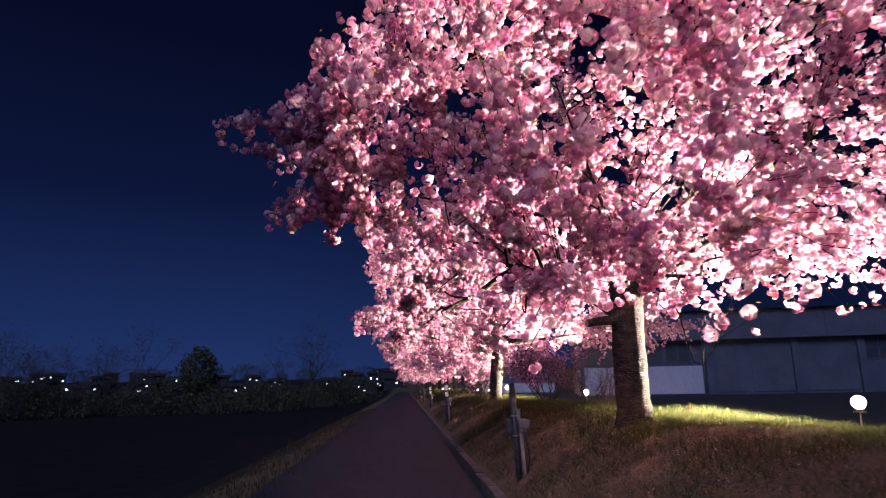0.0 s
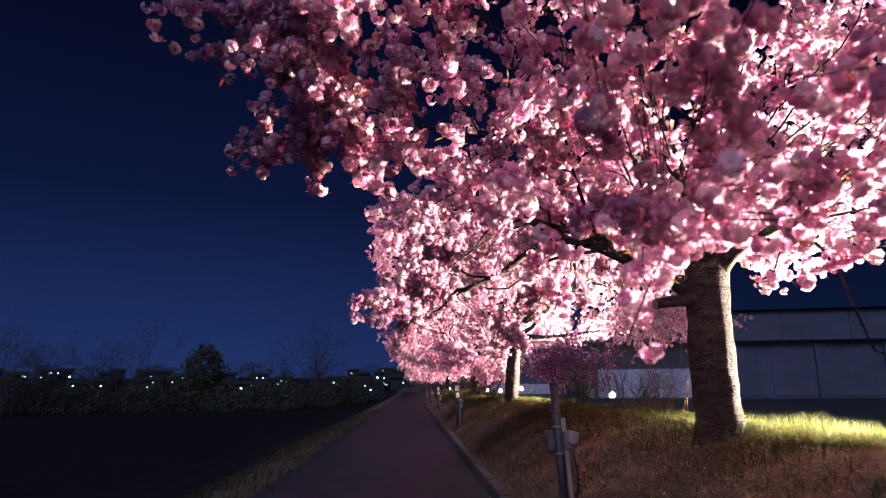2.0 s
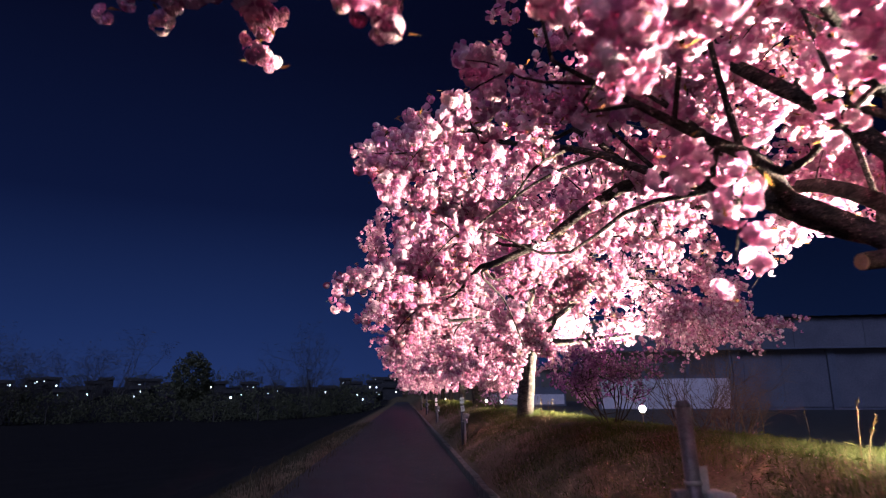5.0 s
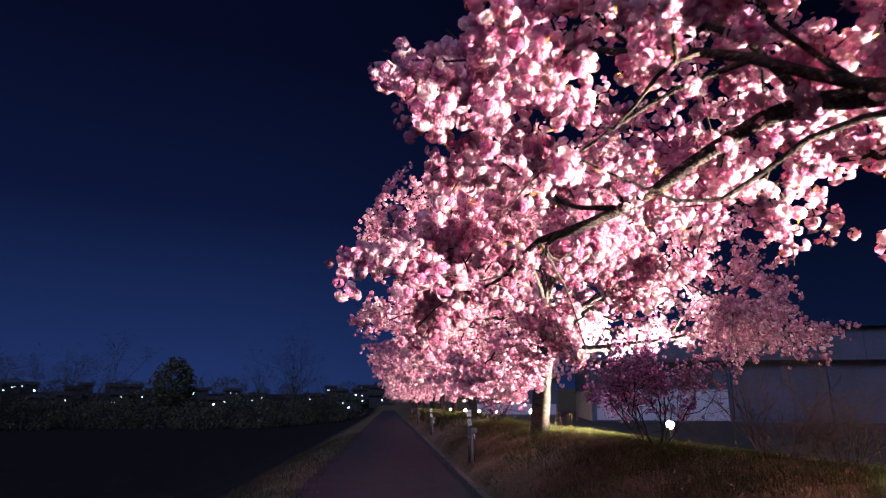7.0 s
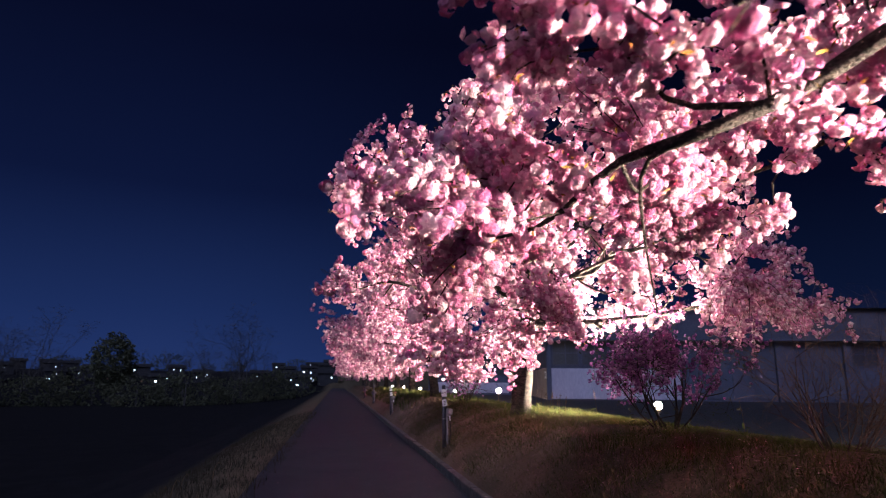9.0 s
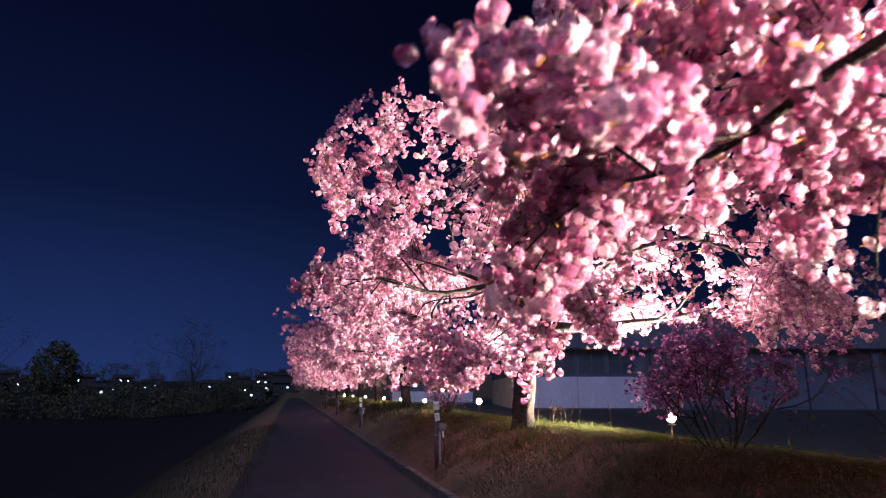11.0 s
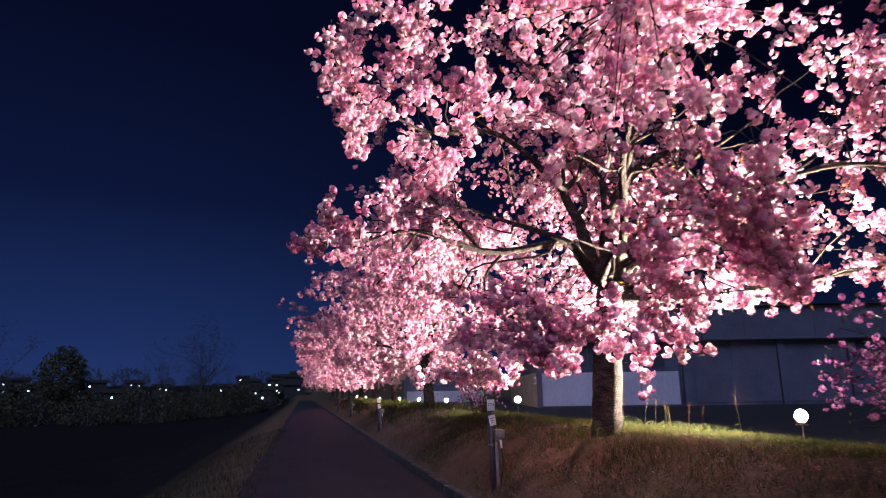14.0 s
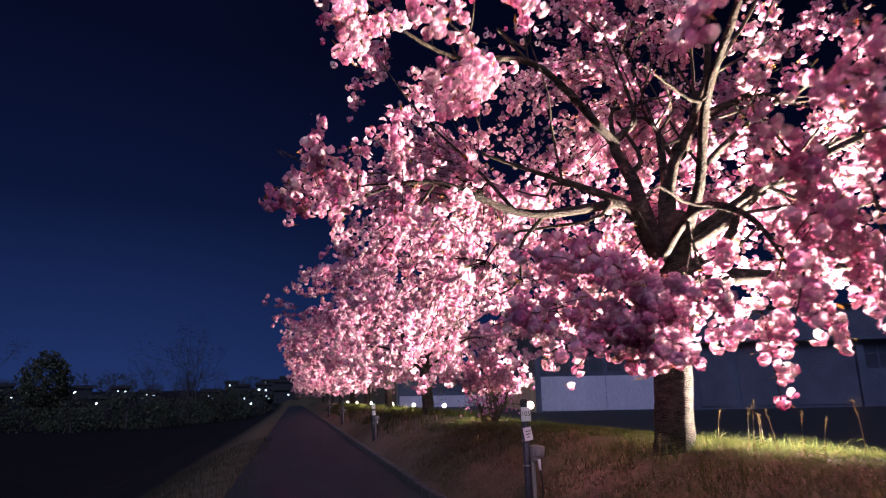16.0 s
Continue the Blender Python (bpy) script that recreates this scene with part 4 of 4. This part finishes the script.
WEEDS = [(3.27, 9.1, 0.46), (3.05, 8.75, 0.42), (3.4, 8.7, 0.30), (3.5, 7.5, 0.22), (3.2, 19.0, 0.52), (3.3, 18.85, 0.42), (3.45, 18.75, 0.40), (3.5, 18.6, 0.36),
         (3.38, 19.3, 0.42), (3.55, 19.35, 0.38), (3.7, 19.5, 0.35), (4.2, 18.9, 0.50), (2.75, 19.7, 0.33), (3.6, 20.5, 0.5), (3.8, 20.3, 0.4), (2.6, 20.0, 0.3),
         (4.4, 12.2, 0.5), (4.8, 12.0, 0.45), (5.2, 17.6, 0.55), (5.6, 16.8, 0.6)]
for k, (xx, yy, hh) in enumerate(WEEDS):
    dry_weed(200 + k, xx, yy, hh)


# ---- grass and petals ----
def blades(rng, xs, ys, length, width, lean=0.35, bend=True):
    """One bent two-quad blade at every place."""
    n = len(xs)
    z = np.interp(xs, PX, PZ) - 0.02 + 0.04 * ((xs > -1.5) & (xs < 0))
    base = np.stack([xs, ys, z], -1)
    a = rng.uniform(0, 2 * np.pi, n)
    side = np.stack([np.cos(a), np.sin(a), np.zeros(n)], -1) * (width * rng.uniform(0.6, 1.2, n))[:, None]
    b = a + np.pi / 2 + rng.normal(0, 0.5, n)
    out = np.stack([np.cos(b), np.sin(b), np.zeros(n)], -1) * (length * rng.uniform(0.2, 1.0, n) * lean)[:, None]
    up = np.array([0, 0, 1.0]) * length[:, None]
    if not bend:
        v = np.stack([base - side, base + side, base + out + up + side * 0.25, base + out + up - side * 0.25], 1).reshape(-1, 3)
        return v, np.arange(n * 4).reshape(-1, 4)
    v = np.stack([base - side, base + side, base + out * 0.4 + up * 0.6 + side * 0.8, base + out * 0.4 + up * 0.6 - side * 0.8,
                  base + out + up * 0.96 + side * 0.15, base + out + up * 0.96 - side * 0.15], 1).reshape(-1, 3)
    k = (np.arange(n) * 6)[:, None]
    q = np.stack([k + [[0, 1, 2, 3]], k + [[3, 2, 4, 5]]], 1).reshape(-1, 4)
    return v, q


def clumped(rng, n, x0, x1, y0, y1, scale, bias):
    """Places that keep to uneven clumps."""
    out = []
    while len(out) < n:
        m = 4000
        xs, ys, u = rng.uniform(x0, x1, m), rng.uniform(y0, y1, m), rng.uniform(0, 1, m)
        for xx, yy, uu in zip(xs, ys, u):
            if 0.5 + 0.9 * noise.noise(Vector((xx * scale, yy * scale, 9.0))) + bias > uu:
                out.append((xx, yy))
    out = np.array(out[:n])
    return out[:, 0], out[:, 1]


GR = np.random.default_rng(77)


def grass_stuff(name, mat, label, xs, ys, length, width, lean=0.35, bend=False):
    v, q = blades(GR, xs, ys, length, width, lean, bend)
    tagged(place(name, quads(name, v, q), mat), label, "grass", "", "stuff")


xs, ys = clumped(GR, 36000, 2.5, 5.4, -1.0, 30.0, 1.1, 0.0)
by_trunk = np.exp(-((xs - 3.3) ** 2 + (ys - 8.2) ** 2) / 1.6) + np.exp(-((xs - 3.3) ** 2 + (ys - 20.0) ** 2) / 1.6)
tall = GR.uniform(0.05, 0.12, len(xs)) + GR.uniform(0.0, 0.13, len(xs)) * by_trunk
grass_stuff("crest_grass", GRASS, "tall green spring grass along the top of the bank", xs, ys, tall, 0.0025, 0.9, True)
xs, ys = clumped(GR, 85000, 1.6, 5.2, 0.5, 27.0, 0.8, 0.3)
grass_stuff("bank_grass", GRASS, "short green grass in patches on the bank", xs, ys, GR.uniform(0.025, 0.075, len(xs)), 0.0036, 1.3)
xs, ys = clumped(GR, 60000, 1.6, 4.2, 0.5, 30.0, 1.7, 0.3)
grass_stuff("dry_bank_grass", DRY_GRASS, "short brown dry grass on the bank slope", xs, ys, GR.uniform(0.02, 0.05, len(xs)), 0.0040, 1.8)
xs, ys = clumped(GR, 15000, 1.65, 4.6, 0.5, 30.0, 1.6, -0.3)
v, q = scatter(GR, LEAF, np.stack([xs, ys, np.interp(xs, PX, PZ) + GR.uniform(0.01, 0.06, len(xs))], -1), GR.uniform(0.025, 0.055, len(xs)))
tagged(place("bank_herbs", quads("bank_herbs", v, q), GRASS), "low broad-leaved green herbs in patches on the bank", "weeds", "", "stuff")
xs, ys = clumped(GR, 9000, 2.0, 6.0, 30.0, 70.0, 0.5, 0.0)
grass_stuff("far_bank_grass", GRASS, "green grass along the far part of the bank", xs, ys, GR.uniform(0.10, 0.26, len(xs)), 0.012)
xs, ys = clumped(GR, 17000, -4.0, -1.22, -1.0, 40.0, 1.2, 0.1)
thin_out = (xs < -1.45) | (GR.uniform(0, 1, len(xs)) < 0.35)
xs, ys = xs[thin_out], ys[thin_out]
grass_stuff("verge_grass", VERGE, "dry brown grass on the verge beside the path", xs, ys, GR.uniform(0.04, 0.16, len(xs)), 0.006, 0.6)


def petals(name, label, n, x0, x1, y0, y1, path):
    xs, ys = GR.uniform(x0, x1, n), GR.uniform(y0, y1, n)
    z = (0.125 + 0.018 * (1 - (xs / 1.5) ** 2)) if path else np.interp(xs, PX, PZ) + GR.uniform(0.02, 0.07, n)
    v, q = scatter(GR, LEAF, np.stack([xs, ys, z], -1), GR.uniform(0.018, 0.03, n))
    tagged(place(name, quads(name, v, q), FALLEN), label, "petals", "", "stuff")


petals("path_petals", "fallen pale petals scattered on the asphalt", 700, -1.3, 1.4, 0, 34, True)
petals("bank_petals", "fallen pink petals caught in the bank grass", 9000, 1.6, 3.4, 0, 34, False)


# ---- warehouse ----
def warehouse():
    """Long steel shed: corner at c, front runs along f, side runs back along g."""
    w = tagged(new("warehouse"), "large dark steel warehouse with pale lower wall panels", "building")
    w.matrix_world = pose(16.0, 57.0, 0.0, 0, 0, -13.0)
    L, D, E = 46.0, 22.0, 7.4
    bm = bmesh.new()
    box(bm, (L, 0.25, E), pose(L / 2, 0.30, E / 2))
    box(bm, (0.25, D, E), pose(L - 0.125, D / 2 + 0.4, E / 2))
    box(bm, (L, 0.25, E), pose(L / 2, D + 0.3, E / 2))
    part("wall", bm, WALL_DARK, w)
    bm = bmesh.new()
    box(bm, (0.25, D - 0.3, 2.8), pose(0.125, D / 2 + 0.35, 1.4), 0.02)
    part("end_wall", bm, WALL_WARM, w, "pale beige end wall")
    bm = bmesh.new()
    box(bm, (0.22, D - 0.3, E - 2.82), pose(0.13, D / 2 + 0.35, (E + 2.82) / 2))
    part("upper_end_wall", bm, WALL_DARK, w)
    bm = bmesh.new()
    box(bm, (0.02, 1.1, 0.55), pose(-0.012, 1.2, 2.25), 0.004)
    sign = part("wall_sign", bm, SIGN_WHITE, w, "small pale sign board")
    bm = bmesh.new()
    for k in range(3):
        box(bm, (0.01, 0.22, 0.28), pose(-0.027, 1.2 - 0.32 + 0.32 * k, 2.25))
    part("print", bm, GREY_PLASTIC, sign)
    for x0, x1 in ((0.15, 4.9), (4.93, 10.3)):
        bm = bmesh.new()
        box(bm, (x1 - x0, 0.10, 2.35), pose((x0 + x1) / 2, 0.11, 0.40 + 2.35 / 2), 0.012)
        part("wall_panel", bm, WALL_GREY, w, "pale lilac-grey lower wall panel")
    for x0, x1 in ((11.5, 13.9), (14.3, 17.6), (18.2, 22.5)):
        bm = bmesh.new()
        box(bm, (x1 - x0, 0.08, 4.4), pose((x0 + x1) / 2, 0.13, 2.7), 0.015)
        part("shutter", bm, WALL_SHUTTER, w, "tall grey sheet-metal door")
    for k, xx in enumerate((0.2, 10.9, 17.9, 23.0, 28.2, 33.4, 38.6, 43.8)):
        bm = bmesh.new()
        box(bm, (0.26 if k == 0 else 0.55, 0.34, E - 2.4), pose(xx, 0.06, (E - 2.4) / 2), 0.02)
        part("column", bm, WALL_DARK, w)
    for xx in [1.5 + 2.3 * k for k in range(4)] + [24.4 + 2.6 * k for k in range(8)]:
        bm = bmesh.new()
        box(bm, (2.0, 0.04, 1.85), pose(xx, 0.155, 3.95))
        win = part("window", bm, GLASS_DARK, w)
        bm = bmesh.new()
        for dx in (-1.02, 0, 1.02):
            box(bm, (0.08, 0.05, 1.95), pose(xx + dx, 0.125, 3.95))
        box(bm, (2.1, 0.05, 0.08), pose(xx, 0.122, 3.02))
        box(bm, (2.1, 0.05, 0.06), pose(xx, 0.122, 3.95))
        part("window_frame", bm, WALL_SHUTTER, win)
    for k in range(9):
        bm = bmesh.new()
        box(bm, (L / 9 - 0.02, 0.30, 2.3), pose(L / 9 * (k + 0.5), -0.05, 6.2), 0.015)
        part("fascia_panel", bm, WALL_SHUTTER, w, "broad grey fascia panel")
    bm = bmesh.new()
    box(bm, (L + 0.6, 0.9, 0.14), pose(L / 2, -0.25, 4.98), 0.02)
    part("canopy", bm, WALL_DARK, w)
    bm = bmesh.new()
    n = 90
    vs = []
    for i in range(n + 1):
        u = -0.6 + (L + 1.2) * i / n
        dz = 0.05 * (i % 2)
        vs.append([bm.verts.new((u, -0.7, E + 0.02 + dz)), bm.verts.new((u, D / 2, E + 0.9 + dz)), bm.verts.new((u, D + 1.2, E + 0.02 + dz))])
    for i in range(n):
        for k in range(2):
            bm.faces.new((vs[i][k], vs[i + 1][k], vs[i + 1][k + 1], vs[i][k + 1]))
    bmesh.ops.solidify(bm, geom=bm.faces[:], thickness=0.12)
    part("roof", bm, ROOFING, w, "corrugated grey sheet roof")
    bm = bmesh.new()
    rod(bm, (10.45, -0.1, 0.4), (10.45, -0.1, 4.9), 0.07, 0.07, 10)
    part("downpipe", bm, WALL_DARK, w, "", True)


warehouse()


def store_shed(x, y, turn, label):
    s = tagged(new("store_shed"), label, "building")
    s.matrix_world = pose(x, y, ground_z(x, y), 0, 0, turn)
    bm = bmesh.new()
    box(bm, (9, 7, 4.2), pose(4.5, 3.5, 2.1), 0.02)
    part("wall", bm, WALL_DARK, s)
    bm = bmesh.new()
    box(bm, (10, 8, 0.25), pose(4.5, 3.5, 4.3, 4, 0, 0), 0.03)
    part("roof", bm, ROOFING, s)
    for k in range(7):
        bm = bmesh.new()
        box(bm, (0.9, 0.06, 1.6), pose(1.0 + 1.15 * k, -0.02, 2.9), 0.01)
        win = part("window", bm, GLASS_DARK, s)
        bm = bmesh.new()
        for dx in (-0.48, 0.48):
            box(bm, (0.08, 0.08, 1.75), pose(1.0 + 1.15 * k + dx, -0.04, 2.9), 0.01)
        part("window_frame", bm, WALL_DARK, win)
    bm = bmesh.new()
    box(bm, (8.6, 0.08, 1.1), pose(4.5, -0.03, 0.75), 0.01)
    part("lower_panel", bm, WALL_GREY, s)


store_shed(9.5, 78.0, -8, "dark low store building with a row of windows")


# ---- far valley: trees, thickets, houses ----
FINE_TWIG = [(np.array([(0, -0.022, 0), (1, -0.006, 0.1), (1, 0.006, 0.1), (0, 0.022, 0)]), np.array([[0, 1, 2, 3]])),
             (np.array([(0, 0, -0.02), (0.8, 0.3, -0.006), (0.8, 0.3, 0.006), (0, 0, 0.02)]), np.array([[0, 1, 2, 3]]))]

def bare_tree(seed, height):
    rng = np.random.default_rng(seed)
    t = tagged(new("bare_tree"), "leafless tree silhouetted on the far valley edge", "tree", "bare trees in the valley")
    made, tips = twiggy(rng, 4, height, 0.2, 4, height * 0.008, 0.22)
    for tb in made:
        place("stem", tb.mesh("stem"), FAR_BARK, t)
    at = tips[rng.integers(0, len(tips), 900)] + rng.normal(0, 0.55, (900, 3))
    v, q = scatter(rng, FINE_TWIG, at, rng.uniform(0.7, 1.5, 900))
    tagged(place("twig_haze", quads("twig_haze", v, q), FAR_BARK, t, "haze of fine bare twigs"), kind="stuff")
    return t


def leafy_tree(seed, height, width, clumps, name, label, mat=FAR_LEAF):
    rng = np.random.default_rng(seed)
    t = tagged(new(name), label, "tree" if "tree" in name else "bush")
    tk = Tubes()
    tk.add([(0, 0, -0.5), (0.05, 0, height * 0.3), (0, 0.1, height * 0.7)], [height * 0.03, height * 0.024, height * 0.01], 7)
    for k in range(0 if name == "thicket" else 6):
        a = k * 1.05
        tk.add(bent([(0, 0, height * 0.25), (math.cos(a) * width * 0.2, math.sin(a) * width * 0.2, height * 0.5), (math.cos(a) * width * 0.4, math.sin(a) * width * 0.4, height * 0.7)], 5),
               np.linspace(height * 0.014, height * 0.004, 5), 4)
    place("trunk", tk.mesh("trunk"), FAR_BARK, t)
    d = rng.normal(0, 1, (clumps, 3))
    d /= np.linalg.norm(d, axis=1)[:, None]
    rad = rng.uniform(0.45, 1.0, clumps) ** 0.5
    lump = np.array([1 + 0.35 * noise.noise(Vector(x * 2.2) + Vector((seed, 0, 0))) for x in d])
    at = d * (rad * lump)[:, None] * (width / 2, width / 2, height * (0.6 if name == "thicket" else 0.42)) + (0, 0, height * (0.36 if name == "thicket" else 0.56))
    v, q = scatter(rng, POM_FAR, at, rng.uniform(0.5, 1.2, clumps) * width * (0.036 if name == "thicket" else 0.062))
    place("crown", quads("crown", v, q), mat, t)
    return t


FR = random.Random(8)


def stand(ob, az, dist, turn=0.0):
    """Sets a thing on the ground, az degrees to the left of the path's line and dist metres off."""
    xx, yy = -math.sin(radians(az)) * dist, math.cos(radians(az)) * dist
    ob.matrix_world = pose(xx, yy, ground_z(xx, yy), 0, 0, turn)
    return ob


bare = [bare_tree(301 + k, 15.0 + 1.5 * k) for k in range(3)]
BARE_AT = [(27.8, 130), (22.6, 130), (7.6, 128), (26.2, 126), (25.0, 150), (24.2, 134), (21.2, 160), (20.2, 158), (16.4, 168), (15.2, 160), (12.2, 165), (10.3, 132), (9.4, 140),
           (7.0, 134), (8.3, 136), (6.3, 160), (29.4, 120), (30.6, 118), (31.8, 116), (33.0, 122), (34.4, 120), (36.0, 128), (38.0, 120), (28.8, 128)]
for k, (az, dist) in enumerate(BARE_AT):
    dist += 24
    if k < 3:
        stand(bare[k], az, dist, FR.uniform(0, 360))
    else:
        src = bare[k % 3]
        xx, yy = -math.sin(radians(az)) * dist, math.cos(radians(az)) * dist
        copy_thing(src, pose(xx, yy, ground_z(xx, yy), 0, 0, FR.uniform(0, 360)) @ Matrix.Scale(FR.uniform(0.6, 0.9), 4))
stand(leafy_tree(321, 14.2, 8.4, 2400, "evergreen_tree", "dense round dark evergreen tree in the valley"), 17.1, 152)
thick = [leafy_tree(331 + k, 5.6 + 0.7 * k, 11.0 + 2 * k, 650, "thicket", "dark low thicket on the valley floor") for k in range(3)]
THICK_AT = [(15.2, 140), (20.9, 148), (11.8, 142), (33.8, 140), (30.0, 150), (26.8, 146), (25.9, 156), (22.6, 150), (18.2, 152), (13.2, 150), (10.2, 146), (8.2, 150), (7.4, 152), (6.0, 160), (5.0, 166),
            (36, 140), (4.2, 170), (13.4, 335), (10.6, 335), (19.6, 330), (3.4, 345), (8.6, 335), (25.6, 335), (28.4, 330), (31.5, 335), (21.0, 335), (16.4, 335)]
for k, (az, dist) in enumerate(THICK_AT):
    if k < 3:
        stand(thick[k], az, dist, FR.uniform(0, 360))
    else:
        xx, yy = -math.sin(radians(az)) * dist, math.cos(radians(az)) * dist
        copy_thing(thick[k % 3], pose(xx, yy, ground_z(xx, yy), 0, 0, FR.uniform(0, 360)) @ Matrix.Scale(FR.uniform(0.55, 1.1) * (1.25 if dist > 190 else 1.1), 4))


def far_house(az, rise, wins, wide=6.0):
    """A house on the slope across the valley, where the ground lies rise degrees over the path's eye level."""
    dist = 172.0
    while dist < 345 and ground_z(-math.sin(radians(az)) * dist, math.cos(radians(az)) * dist) + 2.6 < 1.5 + dist * math.tan(radians(rise)):
        dist += 1.5
    xx, yy = -math.sin(radians(az)) * dist, math.cos(radians(az)) * dist
    h = tagged(new("far_house"), "small dark house across the valley with lit windows", "house", "houses across the valley")
    h.matrix_world = pose(xx, yy, ground_z(xx, yy) - 0.3, 0, 0, az)
    bm = bmesh.new()
    box(bm, (wide, 7, 3.8), pose(0, 3.5, 1.9))
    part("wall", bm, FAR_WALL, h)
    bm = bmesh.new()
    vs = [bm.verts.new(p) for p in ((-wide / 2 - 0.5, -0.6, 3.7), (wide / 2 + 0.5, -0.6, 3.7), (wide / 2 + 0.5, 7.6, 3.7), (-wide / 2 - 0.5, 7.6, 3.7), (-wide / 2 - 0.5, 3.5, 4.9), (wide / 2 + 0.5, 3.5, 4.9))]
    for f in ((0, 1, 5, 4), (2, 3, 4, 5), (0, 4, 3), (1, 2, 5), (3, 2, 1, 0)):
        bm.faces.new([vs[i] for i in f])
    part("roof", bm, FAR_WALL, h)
    for dx, z, s in wins:
        bm = bmesh.new()
        box(bm, (0.62 * s, 0.08, 0.5 * s), pose(dx, -0.03, z), 0.02)
        part("window", bm, WINDOW_LIGHT, h, "lit window")


HOUSES = [(28.4, 1.15), (27.3, 1.2), (26.2, 0.2), (23.7, 1.5), (21.9, 1.5), (21.5, 1.1), (21.15, 0.45), (19.8, 0.5), (20.3, 1.1), (15.4, 0.9), (14.0, 0.1), (12.9, 0.85), (6.5, 0.5), (5.0, 1.6), (3.5, 0.15), (3.1, 0.15),
          (2.7, 0.2), (2.2, 1.5), (1.8, 1.3), (1.4, 0.6), (2.5, 1.0), (1.0, 1.2), (0.6, 1.5), (0.9, 0.5), (30.2, 0.9), (31.8, 1.2), (33.0, 0.6), (34.6, 1.0), (25.0, 0.4), (17.0, 0.4), (24.4, 0.9), (18.8, 0.8), (4.2, 0.9), (3.8, 0.5), (10.9, 0.5)]
for az, rise in HOUSES:
    far_house(az, rise, [(FR.uniform(-2.5, 2.5), FR.uniform(1.2, 3.2), FR.uniform(0.4, 1.0)) for _ in range(FR.choice((1, 1, 2, 3) if az > 5 else (1, 2, 3)))])


def white_marker(x, y, h):
    """Thin pale reed at the edge of the verge."""
    m = tagged(new("verge_reed"), "thin pale dry reed on the dark verge", "weed", "reeds on the verge")
    m.location = (x, y, ground_z(x, y))
    t = Tubes()
    t.add(bent([(0, 0, -0.03), (0.02, 0, h * 0.6), (0.07, 0.02, h), (0.11, 0.02, h * 0.93)], 8), np.linspace(0.006, 0.003, 8), 5)
    place("stem", t.mesh("stem"), STRAW, m, "", True)


for xx, yy, hh in ((-2.3, 19.5, 0.28), (-2.6, 18.0, 0.34), (-2.0, 24.0, 0.3), (-2.2, 29.0, 0.3), (-3.0, 20.5, 0.25)):
    white_marker(xx, yy, hh)


# ---- kerb ----
def kerb():
    k = tagged(new("kerb"), "low worn concrete kerb between path and bank", "kerb", "", "structure")
    meshes = []
    for i in range(4):
        bm = bmesh.new()
        box(bm, (0.12, 0.588, 0.30), None, 0.012)
        rr = random.Random(i)
        for vtx in bm.verts:
            vtx.co += Vector([rr.uniform(-0.004, 0.004) for _ in range(3)])
        me = bpy.data.meshes.new("kerb_stone")
        bm.to_mesh(me)
        bm.free()
        me.materials.append(KERB)
        meshes.append(me)
    rr = random.Random(4)
    for i in range(190):
        ob = new("kerb_stone", meshes[i % 4])
        ob.parent = k
        ob.matrix_local = pose(1.48 + rr.uniform(-0.006, 0.006), -12 + 0.6 * i, 0.075 + rr.uniform(-0.008, 0.008), 0, rr.uniform(-1.5, 1.5), rr.uniform(-0.4, 0.4))


kerb()
